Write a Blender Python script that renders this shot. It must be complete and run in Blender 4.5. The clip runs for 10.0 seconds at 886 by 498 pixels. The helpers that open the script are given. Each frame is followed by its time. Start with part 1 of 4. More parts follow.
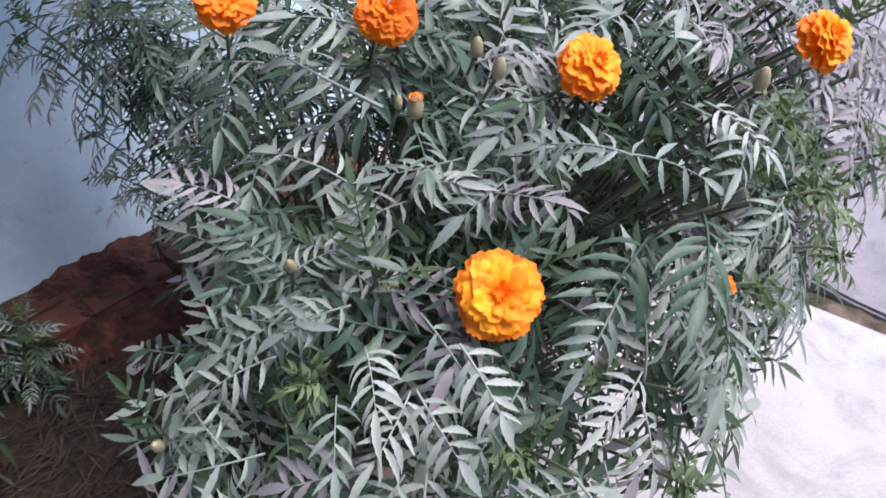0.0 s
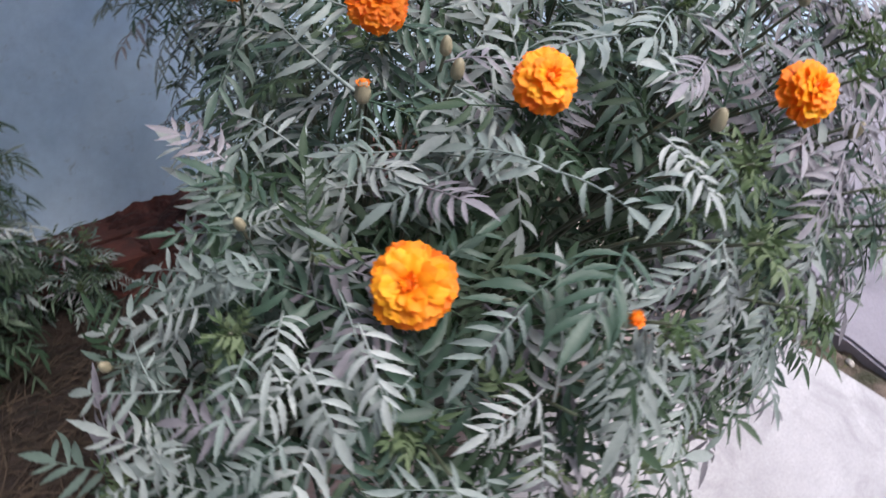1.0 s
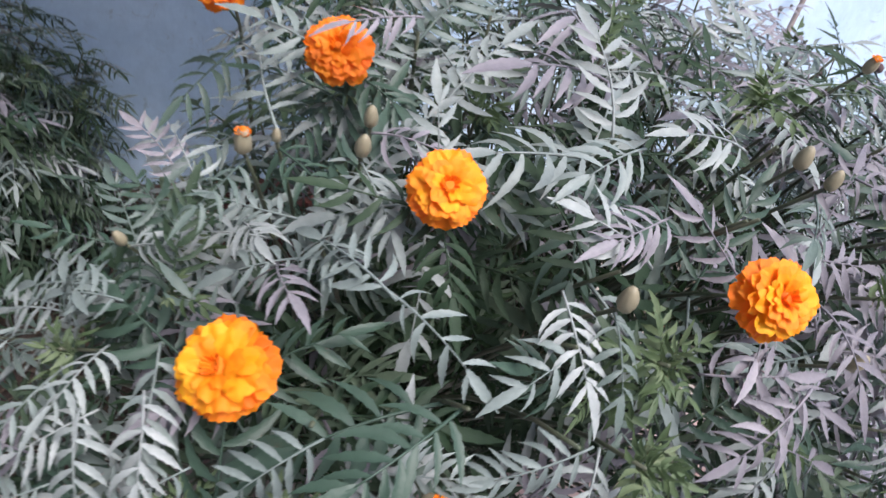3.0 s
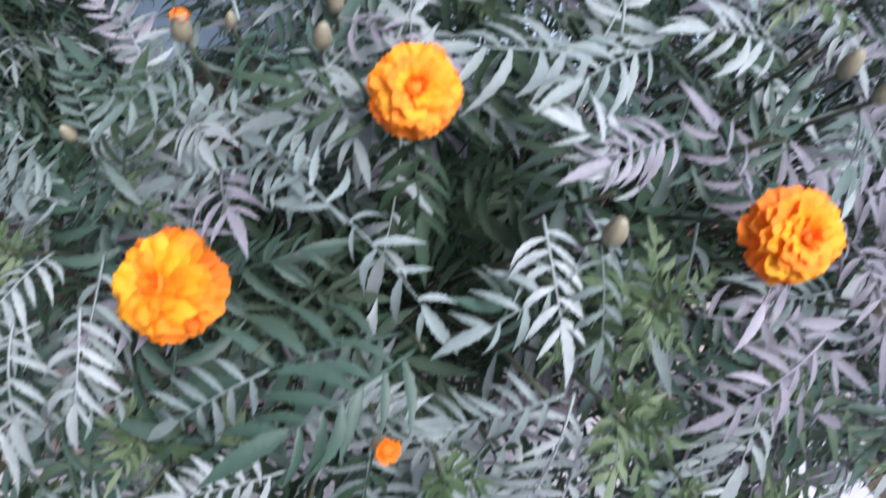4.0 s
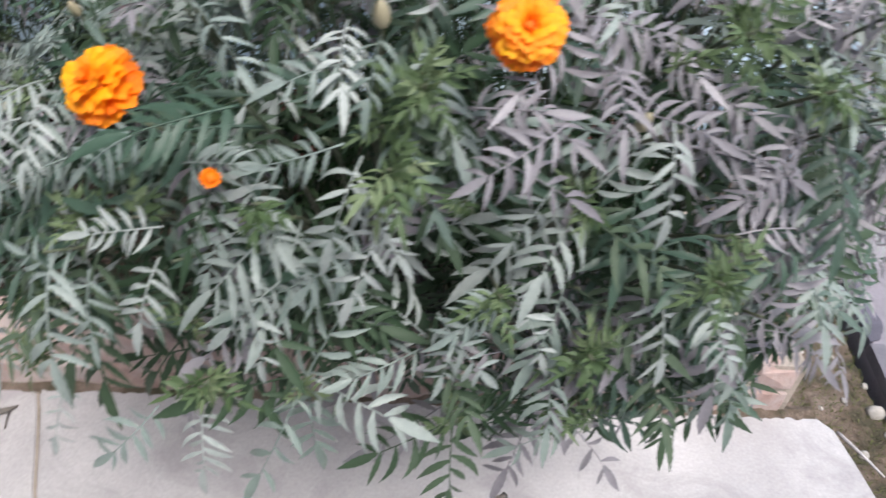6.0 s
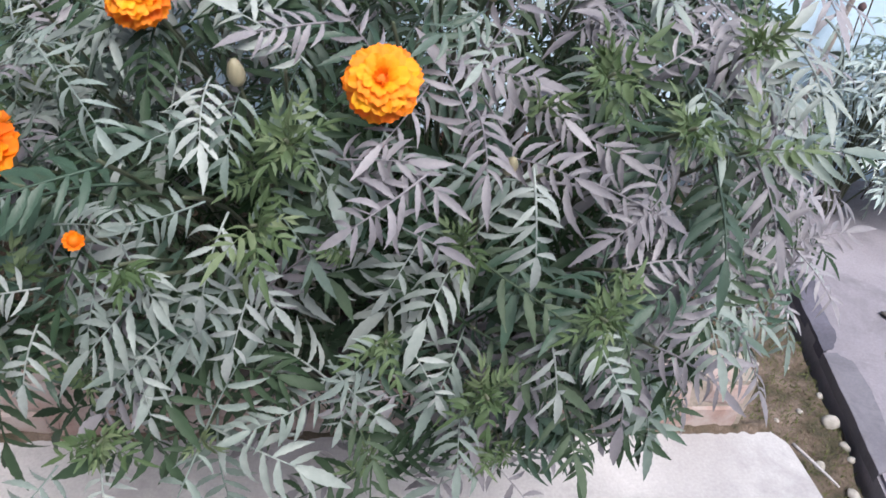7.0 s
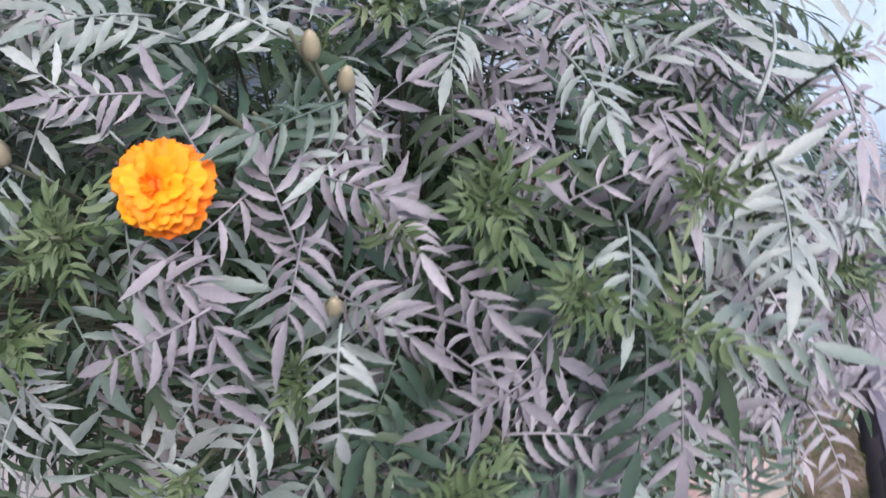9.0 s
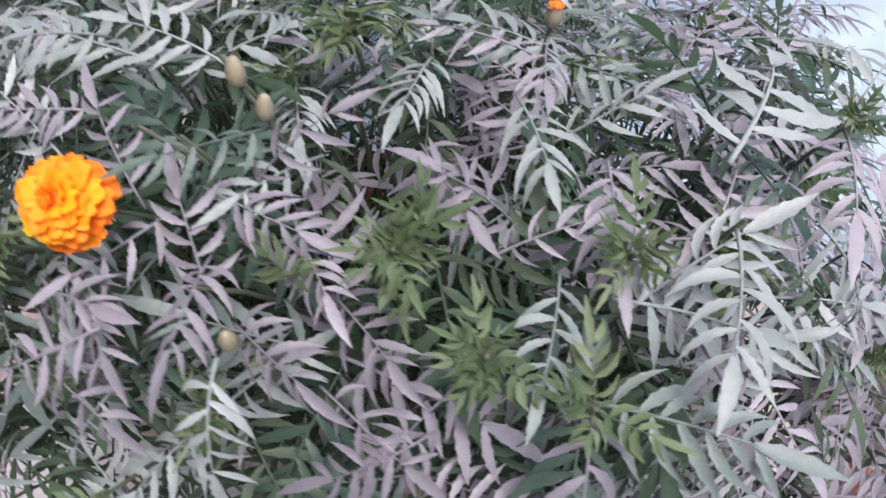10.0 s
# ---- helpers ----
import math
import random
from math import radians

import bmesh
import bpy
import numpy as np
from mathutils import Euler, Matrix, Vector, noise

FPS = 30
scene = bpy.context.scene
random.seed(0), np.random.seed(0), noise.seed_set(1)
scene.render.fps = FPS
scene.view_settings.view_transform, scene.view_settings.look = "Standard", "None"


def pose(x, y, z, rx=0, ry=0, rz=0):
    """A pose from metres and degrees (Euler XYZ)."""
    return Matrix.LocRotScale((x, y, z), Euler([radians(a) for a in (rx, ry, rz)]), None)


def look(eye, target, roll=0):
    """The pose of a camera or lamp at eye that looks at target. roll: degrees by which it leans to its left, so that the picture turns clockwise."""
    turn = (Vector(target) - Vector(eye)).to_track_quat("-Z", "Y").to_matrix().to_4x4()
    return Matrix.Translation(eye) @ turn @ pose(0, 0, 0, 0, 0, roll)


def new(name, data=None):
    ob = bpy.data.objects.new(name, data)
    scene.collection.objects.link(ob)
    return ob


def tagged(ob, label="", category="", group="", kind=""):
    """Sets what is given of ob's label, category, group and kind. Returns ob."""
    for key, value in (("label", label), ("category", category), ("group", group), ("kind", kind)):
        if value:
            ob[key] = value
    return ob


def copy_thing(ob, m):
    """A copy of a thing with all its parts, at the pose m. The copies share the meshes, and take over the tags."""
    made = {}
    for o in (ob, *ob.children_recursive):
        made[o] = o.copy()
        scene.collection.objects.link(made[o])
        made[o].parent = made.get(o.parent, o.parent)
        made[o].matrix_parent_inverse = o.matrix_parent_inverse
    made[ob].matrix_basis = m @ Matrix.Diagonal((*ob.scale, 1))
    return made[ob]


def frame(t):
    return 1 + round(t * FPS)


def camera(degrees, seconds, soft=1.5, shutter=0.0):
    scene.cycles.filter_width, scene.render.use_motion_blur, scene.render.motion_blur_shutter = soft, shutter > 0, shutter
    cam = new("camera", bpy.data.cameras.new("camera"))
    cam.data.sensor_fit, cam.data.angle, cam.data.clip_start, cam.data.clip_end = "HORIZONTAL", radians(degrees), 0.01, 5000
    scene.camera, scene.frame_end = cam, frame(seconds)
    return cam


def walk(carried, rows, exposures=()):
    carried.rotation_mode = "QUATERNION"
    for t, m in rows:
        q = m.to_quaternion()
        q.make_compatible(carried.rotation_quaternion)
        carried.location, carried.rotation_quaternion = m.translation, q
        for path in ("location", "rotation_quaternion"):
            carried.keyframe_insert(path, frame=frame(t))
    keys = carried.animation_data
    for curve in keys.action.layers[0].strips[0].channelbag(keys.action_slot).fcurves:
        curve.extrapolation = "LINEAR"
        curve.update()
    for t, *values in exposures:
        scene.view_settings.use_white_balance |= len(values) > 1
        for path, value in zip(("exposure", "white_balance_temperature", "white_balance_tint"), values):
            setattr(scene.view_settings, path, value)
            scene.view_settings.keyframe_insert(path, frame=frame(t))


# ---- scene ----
cam = camera(65.1, 10.0, 1.5, 0.5)
PATH = [
    (0, (0.059, 0.039, 1.183), (1.158, 1.221, 0.002), -5.9),
    (0.5, (0.077, 0.009, 1.178), (1.084, 1.254, -0.02), -6.4),
    (1, (0.14, -0.051, 1.179), (1.044, 1.299, 0.013), -0.7),
    (1.5, (0.196, -0.125, 1.162), (0.967, 1.325, 0.022), 3.6),
    (2, (0.226, -0.142, 1.175), (0.854, 1.426, 0.103), 2.8),
    (2.5, (0.281, -0.098, 1.181), (0.924, 1.489, 0.147), 5.9),
    (2.7, (0.307, -0.076, 1.185), (0.933, 1.513, 0.143), 8.2),
    (3.8, (0.395, 0.008, 1.185), (0.926, 1.414, -0.135), 11.9),
    (4, (0.395, -0.001, 1.171), (0.881, 1.379, -0.193), 11.1),
    (4.5, (0.373, -0.05, 1.147), (0.695, 1.311, -0.283), 10.4),
    (5, (0.405, -0.141, 1.126), (0.622, 1.304, -0.24), 11.7),
    (5.5, (0.472, -0.204, 1.113), (0.6, 1.271, -0.231), 9.9),
    (6, (0.565, -0.221, 1.121), (0.729, 1.35, -0.106), 6.9),
    (6.2, (0.593, -0.219, 1.123), (0.78, 1.36, -0.09), 5.9),
    (7.3, (0.649, -0.21, 1.147), (0.865, 1.412, -0.002), 5.4),
    (7.5, (0.656, -0.207, 1.147), (0.877, 1.432, 0.023), 5.6),
    (8, (0.668, -0.201, 1.154), (0.816, 1.471, 0.066), 4.0),
    (8.5, (0.73, -0.137, 1.154), (0.844, 1.508, 0.021), 5.2),
    (9, (0.801, -0.068, 1.167), (0.726, 1.518, -0.049), 7.9),
    (9.5, (0.832, -0.051, 1.183), (0.612, 1.556, 0.013), 7.2),
    (10, (0.894, -0.026, 1.164), (0.518, 1.567, 0.015), 7.0),
]
EXPOSURES = [(0, 1.46, 6200, 13), (0.5, 1.26, 6200, 13), (1, 1.20, 6250, 12), (1.5, 1.22, 6350, 11.5), (2, 1.11, 6350, 11), (2.5, 1.20, 6350, 14), (4, 1.41, 5750, 13), (4.5, 1.44, 5850, 11.5), (5.0, 1.33, 5950, 11.5), (5.5, 1.31, 6250, 9), (6, 1.31, 6400, 6), (8, 1.20, 6200, 9), (8.5, 1.25, 6200, 11), (9, 1.28, 6250, 15), (9.5, 1.34, 6250, 17), (10, 1.30, 6300, 17)]
walk(cam, [(t, look(eye, target, roll)) for t, eye, target, roll in PATH], EXPOSURES)

# ---- light ----
SUN_EL, SUN_AZ = radians(57), radians(154)
world = bpy.data.worlds.new("sky")
scene.world = world
world.use_nodes = True
wn = world.node_tree
wn.nodes.clear()
w_out = wn.nodes.new("ShaderNodeOutputWorld")
w_bg = wn.nodes.new("ShaderNodeBackground")
w_sky = wn.nodes.new("ShaderNodeTexSky")
w_sky.sky_type = "NISHITA"
w_sky.sun_disc = False
w_sky.sun_elevation = SUN_EL
w_sky.sun_rotation = SUN_AZ
w_sky.dust_density = 3.0
w_bg.inputs["Strength"].default_value = 0.105
wn.links.new(w_sky.outputs[0], w_bg.inputs[0])
wn.links.new(w_bg.outputs[0], w_out.inputs[0])

sun_data = bpy.data.lights.new("sun", "SUN")
sun_data.energy = 1.9
sun_data.angle = radians(30)
sun_data.color = (1.0, 0.95, 0.92)
sun = new("sun", sun_data)
sun_dir = Vector((math.sin(SUN_AZ) * math.cos(SUN_EL), math.cos(SUN_AZ) * math.cos(SUN_EL), math.sin(SUN_EL)))
sun.matrix_world = look(sun_dir * 20, (0, 0, 0))


# ---- materials ----
def material(name):
    m = bpy.data.materials.new(name)
    m.use_nodes = True
    nt = m.node_tree
    nt.nodes.clear()
    out = nt.nodes.new("ShaderNodeOutputMaterial")
    bsdf = nt.nodes.new("ShaderNodeBsdfPrincipled")
    nt.links.new(bsdf.outputs[0], out.inputs[0])
    return m, nt, bsdf, out


def coords(nt, space="Object", scale=1.0):
    tc = nt.nodes.new("ShaderNodeTexCoord")
    mp = nt.nodes.new("ShaderNodeMapping")
    mp.inputs["Scale"].default_value = (scale, scale, scale) if not isinstance(scale, tuple) else scale
    nt.links.new(tc.outputs[space], mp.inputs[0])
    return mp.outputs[0]


def world_coords(nt):
    return nt.nodes.new("ShaderNodeNewGeometry").outputs["Position"]


def noise_tex(nt, vec, scale, detail=4.0, rough=0.6, distort=0.0):
    n = nt.nodes.new("ShaderNodeTexNoise")
    n.inputs["Scale"].default_value = scale
    n.inputs["Detail"].default_value = detail
    n.inputs["Roughness"].default_value = rough
    n.inputs["Distortion"].default_value = distort
    nt.links.new(vec, n.inputs["Vector"])
    return n.outputs["Fac"]


def ramp(nt, fac, stops):
    r = nt.nodes.new("ShaderNodeValToRGB")
    els = r.color_ramp.elements
    while len(els) < len(stops):
        els.new(0.5)
    for e, (p, c) in zip(els, stops):
        e.position = p
        e.color = (*c, 1.0) if len(c) == 3 else c
    nt.links.new(fac, r.inputs[0])
    return r.outputs["Color"]


def mix(nt, fac, a, b, mode="MIX"):
    n = nt.nodes.new("ShaderNodeMix")
    n.data_type = "RGBA"
    n.blend_type = mode
    for sock, val in ((n.inputs[0], fac), (n.inputs[6], a), (n.inputs[7], b)):
        if isinstance(val, (int, float)):
            sock.default_value = val
        elif isinstance(val, tuple):
            sock.default_value = (*val, 1.0)
        else:
            nt.links.new(val, sock)
    return n.outputs[2]


def bump(nt, bsdf, height, strength, distance=0.01):
    b = nt.nodes.new("ShaderNodeBump")
    b.inputs["Strength"].default_value = strength
    b.inputs["Distance"].default_value = distance
    nt.links.new(height, b.inputs["Height"])
    nt.links.new(b.outputs[0], bsdf.inputs["Normal"])


def leaf_material(name, dark, light, warm, rough, translucent, spread="object", gloss=0.4):
    m, nt, bsdf, out = material(name)
    if spread == "object":
        rnd = nt.nodes.new("ShaderNodeObjectInfo").outputs["Random"]
    else:
        rnd = nt.nodes.new("ShaderNodeNewGeometry").outputs["Random Per Island"]
    base = ramp(nt, rnd, [(0.28, dark), (0.58, light), (1.0, warm)])
    v = coords(nt, "Object", 1.0)
    blotch = noise_tex(nt, v, 90.0, 3.0)
    col = mix(nt, 0.55, base, ramp(nt, blotch, [(0.3, (0.72, 0.74, 0.72)), (0.7, (1.15, 1.12, 1.1))]), "MULTIPLY")
    nt.links.new(col, bsdf.inputs["Base Color"])
    bsdf.inputs["Roughness"].default_value = rough
    bsdf.inputs["Specular IOR Level"].default_value = gloss
    bump(nt, bsdf, noise_tex(nt, v, 420.0, 2.0), 0.35, 0.001)
    tr = nt.nodes.new("ShaderNodeBsdfTranslucent")
    nt.links.new(mix(nt, 1.0, col, (1.0, 1.1, 0.55), "MULTIPLY"), tr.inputs[0])
    ms = nt.nodes.new("ShaderNodeMixShader")
    ms.inputs[0].default_value = translucent
    nt.links.new(bsdf.outputs[0], ms.inputs[1])
    nt.links.new(tr.outputs[0], ms.inputs[2])
    nt.links.new(ms.outputs[0], out.inputs[0])
    return m


# greyed leaf base: the sky's sheen is mixed into its colour
LEAF = leaf_material("marigold_leaf", (0.044, 0.080, 0.058), (0.172, 0.212, 0.200), (0.285, 0.312, 0.308), 0.48, 0.05)
# brighter leaf copy for the lit face of the bush, light in its colour
LEAF_LIT = leaf_material("lit_marigold_leaf", (0.190, 0.232, 0.222), (0.248, 0.284, 0.276), (0.320, 0.348, 0.345), 0.48, 0.05)
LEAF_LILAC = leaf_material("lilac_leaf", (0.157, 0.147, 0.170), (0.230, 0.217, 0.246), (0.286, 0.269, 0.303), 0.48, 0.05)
# darker leaf copies for joined leaves, the inner shade put into their colour
LEAF_SHADED = leaf_material("marigold_leaf_shaded", (0.014, 0.034, 0.012), (0.024, 0.050, 0.020), (0.040, 0.068, 0.032), 0.6, 0.04, "island", 0.15)
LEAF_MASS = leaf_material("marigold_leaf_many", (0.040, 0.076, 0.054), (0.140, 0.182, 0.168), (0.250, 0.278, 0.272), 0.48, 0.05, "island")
# paler leaf colour that stands in for haze and glare at the wall
LEAF_HAZED = leaf_material("haze_pale_leaf", (0.34, 0.41, 0.42), (0.44, 0.51, 0.52), (0.54, 0.58, 0.59), 0.7, 0.1)
# darker green leaf copy that carries shade in its colour
LEAF_SHADE_GREEN = leaf_material("shade_green_leaf", (0.024, 0.046, 0.025), (0.043, 0.070, 0.042), (0.074, 0.102, 0.069), 0.55, 0.06, "object", 0.2)
YOUNG = leaf_material("young_leaf", (0.060, 0.098, 0.042), (0.098, 0.144, 0.070), (0.148, 0.188, 0.104), 0.6, 0.2)


def simple(name, stops, scale, rough, bump_strength=0.3, bump_scale=None, fine=None, space="world", dist=0.004, metal=0.0):
    m, nt, bsdf, out = material(name)
    v = world_coords(nt) if space == "world" else coords(nt, "Object")
    col = ramp(nt, noise_tex(nt, v, scale, 6.0, 0.62), stops)
    if fine:
        col = mix(nt, fine[1], col, ramp(nt, noise_tex(nt, v, fine[0], 3.0), [(0.25, (0.6, 0.6, 0.6)), (0.75, (1.3, 1.3, 1.3))]), "MULTIPLY")
    nt.links.new(col, bsdf.inputs["Base Color"])
    bsdf.inputs["Roughness"].default_value = rough
    bsdf.inputs["Metallic"].default_value = metal
    bump(nt, bsdf, noise_tex(nt, v, bump_scale or scale * 4, 5.0), bump_strength, dist)
    return m


STEM = simple("green_stem", [(0.3, (0.05, 0.072, 0.038)), (0.7, (0.10, 0.098, 0.068))], 30, 0.5, 0.2)
SEPAL = simple("bud_green", [(0.3, (0.20, 0.205, 0.12)), (0.7, (0.37, 0.30, 0.215))], 60, 0.5, 0.2, 300, None, "object", 0.001)


def petal_material(name, deep, light):
    m, nt, bsdf, out = material(name)
    rnd = nt.nodes.new("ShaderNodeObjectInfo").outputs["Random"]
    v = coords(nt, "Object")
    streak = noise_tex(nt, coords(nt, "Object", (900.0, 60.0, 60.0)), 1.0, 3.0)
    base = ramp(nt, rnd, [(0.0, deep), (1.0, light)])
    col = mix(nt, 0.5, base, ramp(nt, streak, [(0.3, (0.85, 0.72, 0.6)), (0.7, (1.08, 1.1, 1.1))]), "MULTIPLY")
    nt.links.new(col, bsdf.inputs["Base Color"])
    bsdf.inputs["Roughness"].default_value = 0.55
    bump(nt, bsdf, streak, 0.3, 0.001)
    tr = nt.nodes.new("ShaderNodeBsdfTranslucent")
    nt.links.new(col, tr.inputs[0])
    ms = nt.nodes.new("ShaderNodeMixShader")
    ms.inputs[0].default_value = 0.33
    nt.links.new(bsdf.outputs[0], ms.inputs[1])
    nt.links.new(tr.outputs[0], ms.inputs[2])
    nt.links.new(ms.outputs[0], out.inputs[0])
    return m


PETAL_YELLOW = petal_material("petal_yellow_orange", (0.97, 0.29, 0.003), (0.99, 0.50, 0.006))
PETAL_ORANGE = petal_material("petal_orange", (0.95, 0.20, 0.002), (0.97, 0.31, 0.003))


def concrete_material(name, stops, stain, stain_amount, scale=2.2):
    m, nt, bsdf, out = material(name)
    v = world_coords(nt)
    base = ramp(nt, noise_tex(nt, v, scale, 7.0, 0.65, 0.4), stops)
    col = mix(nt, 0.5, base, ramp(nt, noise_tex(nt, v, 160.0, 4.0), [(0.3, (0.78, 0.78, 0.78)), (0.7, (1.15, 1.15, 1.15))]), "MULTIPLY")
    patch = ramp(nt, noise_tex(nt, v, scale * 2.6, 6.0, 0.7, 0.8), [(0.50, (0, 0, 0)), (0.70, (stain_amount,) * 3)])
    col = mix(nt, patch, col, stain)
    nt.links.new(col, bsdf.inputs["Base Color"])
    bsdf.inputs["Roughness"].default_value = 0.85
    bump(nt, bsdf, noise_tex(nt, v, 70.0, 8.0, 0.7), 0.45, 0.006)
    return m


SLAB = concrete_material("pale_cement", [(0.3, (0.33, 0.312, 0.328)), (0.5, (0.42, 0.40, 0.416)), (0.72, (0.54, 0.52, 0.536))], (0.27, 0.25, 0.266), 0.8)
PATH_TOP = concrete_material("grey_cement", [(0.3, (0.19, 0.172, 0.200)), (0.7, (0.29, 0.265, 0.305))], (0.13, 0.118, 0.14), 0.7)
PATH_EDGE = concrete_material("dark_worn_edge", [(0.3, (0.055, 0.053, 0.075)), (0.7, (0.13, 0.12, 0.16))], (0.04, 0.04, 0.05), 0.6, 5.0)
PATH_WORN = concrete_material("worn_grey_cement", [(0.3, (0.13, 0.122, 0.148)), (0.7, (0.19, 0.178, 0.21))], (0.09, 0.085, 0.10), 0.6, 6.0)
UNSEEN_GREY = concrete_material("grey_plaster", [(0.3, (0.22, 0.24, 0.25)), (0.7, (0.30, 0.32, 0.33))], (0.18, 0.19, 0.20), 0.6)
MORTAR = concrete_material("old_mortar", [(0.3, (0.26, 0.22, 0.19)), (0.7, (0.40, 0.34, 0.30))], (0.16, 0.13, 0.10), 0.6, 8.0)
RED_SOIL = simple("red_soil", [(0.3, (0.018, 0.006, 0.005)), (0.5, (0.055, 0.015, 0.011)), (0.68, (0.13, 0.042, 0.031))], 14, 0.95, 0.8, 70, (220, 0.6), "world", 0.02)
SOIL = simple("dark_soil", [(0.3, (0.012, 0.008, 0.007)), (0.55, (0.028, 0.017, 0.013)), (0.75, (0.060, 0.036, 0.026))], 9, 0.95, 0.8, 60, (200, 0.6), "world", 0.02)
EARTH = simple("mossy_earth", [(0.32, (0.036, 0.036, 0.018)), (0.5, (0.105, 0.078, 0.058)), (0.7, (0.22, 0.165, 0.14))], 11, 0.95, 0.7, 90, (260, 0.6), "world", 0.015)
MUD = simple("dried_mud", [(0.3, (0.09, 0.08, 0.072)), (0.7, (0.19, 0.165, 0.15))], 50, 0.9, 0.6, 200)
STONE = simple("pale_stone", [(0.3, (0.24, 0.22, 0.20)), (0.7, (0.40, 0.37, 0.35))], 40, 0.85, 0.4, 160)
STICK = simple("weathered_wood", [(0.3, (0.22, 0.18, 0.16)), (0.7, (0.38, 0.33, 0.31))], 25, 0.8, 0.4, 150)
STRAW = simple("dry_grass", [(0.35, (0.009, 0.007, 0.005)), (0.75, (0.095, 0.064, 0.042))], 20, 0.9, 0.2, 150)
MOSS = simple("moss", [(0.3, (0.05, 0.065, 0.018)), (0.7, (0.13, 0.135, 0.055))], 40, 0.95, 0.5, 200)
DRY_LEAF = simple("dry_leaf", [(0.3, (0.34, 0.31, 0.32)), (0.7, (0.50, 0.47, 0.49))], 60, 0.8, 0.2, 300)
SEED = simple("dark_seed_head", [(0.3, (0.05, 0.03, 0.035)), (0.7, (0.12, 0.07, 0.07))], 80, 0.8, 0.3, 300)
TERRACOTTA = simple("terracotta", [(0.3, (0.16, 0.05, 0.03)), (0.7, (0.30, 0.11, 0.07))], 14, 0.85, 0.4, 90)


def brick_material(name, a, b, dust, dusty):
    m, nt, bsdf, out = material(name)
    v = world_coords(nt)
    rnd = nt.nodes.new("ShaderNodeObjectInfo").outputs["Random"]
    base = ramp(nt, rnd, [(0.0, a), (1.0, b)])
    col = mix(nt, 0.6, base, ramp(nt, noise_tex(nt, v, 55.0, 5.0), [(0.3, (0.7, 0.7, 0.7)), (0.7, (1.2, 1.2, 1.2))]), "MULTIPLY")
    col = mix(nt, ramp(nt, noise_tex(nt, v, 14.0, 5.0), [(0.4, (0, 0, 0)), (0.65, (dusty,) * 3)]), col, dust)
    nt.links.new(col, bsdf.inputs["Base Color"])
    bsdf.inputs["Roughness"].default_value = 0.9
    bump(nt, bsdf, noise_tex(nt, v, 120.0, 6.0), 0.5, 0.005)
    return m


BRICK = brick_material("dusty_pink_brick", (0.29, 0.19, 0.17), (0.37, 0.265, 0.245), (0.40, 0.345, 0.335), 0.85)
BRICK_RED = brick_material("dark_red_brick", (0.065, 0.017, 0.012), (0.10, 0.028, 0.019), (0.035, 0.018, 0.015), 0.8)


def wall_material():
    m, nt, bsdf, out = material("pale_blue_limewash")
    v = world_coords(nt)
    base = ramp(nt, noise_tex(nt, v, 1.6, 6.0, 0.6, 0.5), [(0.3, (0.36, 0.50, 0.67)), (0.7, (0.64, 0.78, 0.91))])
    col = mix(nt, 0.5, base, ramp(nt, noise_tex(nt, v, 30.0, 5.0), [(0.3, (0.85, 0.86, 0.87)), (0.7, (1.08, 1.08, 1.08))]), "MULTIPLY")
    spots = ramp(nt, noise_tex(nt, v, 16.0, 5.0, 0.75, 1.0), [(0.60, (0, 0, 0)), (0.72, (0.65, 0.65, 0.65))])
    col = mix(nt, spots, col, (0.22, 0.24, 0.27))
    nt.links.new(col, bsdf.inputs["Base Color"])
    bsdf.inputs["Roughness"].default_value = 0.75
    bump(nt, bsdf, noise_tex(nt, v, 40.0, 7.0), 0.3, 0.006)
    return m


WALL = wall_material()


# ---- building helpers ----
def mesh_of(name, verts, faces, mat, smooth=True):
    me = bpy.data.meshes.new(name)
    me.from_pydata([tuple(v) for v in verts], [], faces)
    me.materials.append(mat)
    if smooth:
        me.polygons.foreach_set("use_smooth", [True] * len(me.polygons))
    me.update()
    return me


def bm_mesh(name, bm, mat, smooth=False):
    me = bpy.data.meshes.new(name)
    bmesh.ops.recalc_face_normals(bm, faces=bm.faces)
    bm.to_mesh(me)
    bm.free()
    me.materials.append(mat)
    if smooth:
        me.polygons.foreach_set("use_smooth", [True] * len(me.polygons))
    return me


def part(name, me, parent=None, m=None, label=""):
    ob = new(name, me)
    if parent is not None:
        ob.parent = parent
    if m is not None:
        ob.matrix_basis = m
    if label:
        ob["label"] = label
    return ob


def empty(name, at):
    ob = new(name)
    ob.empty_display_size = 0.05
    ob.location = at
    return ob


def rough_box(size, bevel=0.006, jitter=0.002, cuts=2, rng=random):
    """A worn block with its base at z = 0."""
    bm = bmesh.new()
    bmesh.ops.create_cube(bm, size=1.0)
    for v in bm.verts:
        v.co = Vector((v.co.x * size[0], v.co.y * size[1], (v.co.z + 0.5) * size[2]))
    if bevel:
        bmesh.ops.bevel(bm, geom=list(bm.edges), offset=bevel, segments=1, affect="EDGES")
    for v in bm.verts:
        v.co += Vector((rng.uniform(-1, 1), rng.uniform(-1, 1), rng.uniform(-1, 1))) * jitter
    return bm


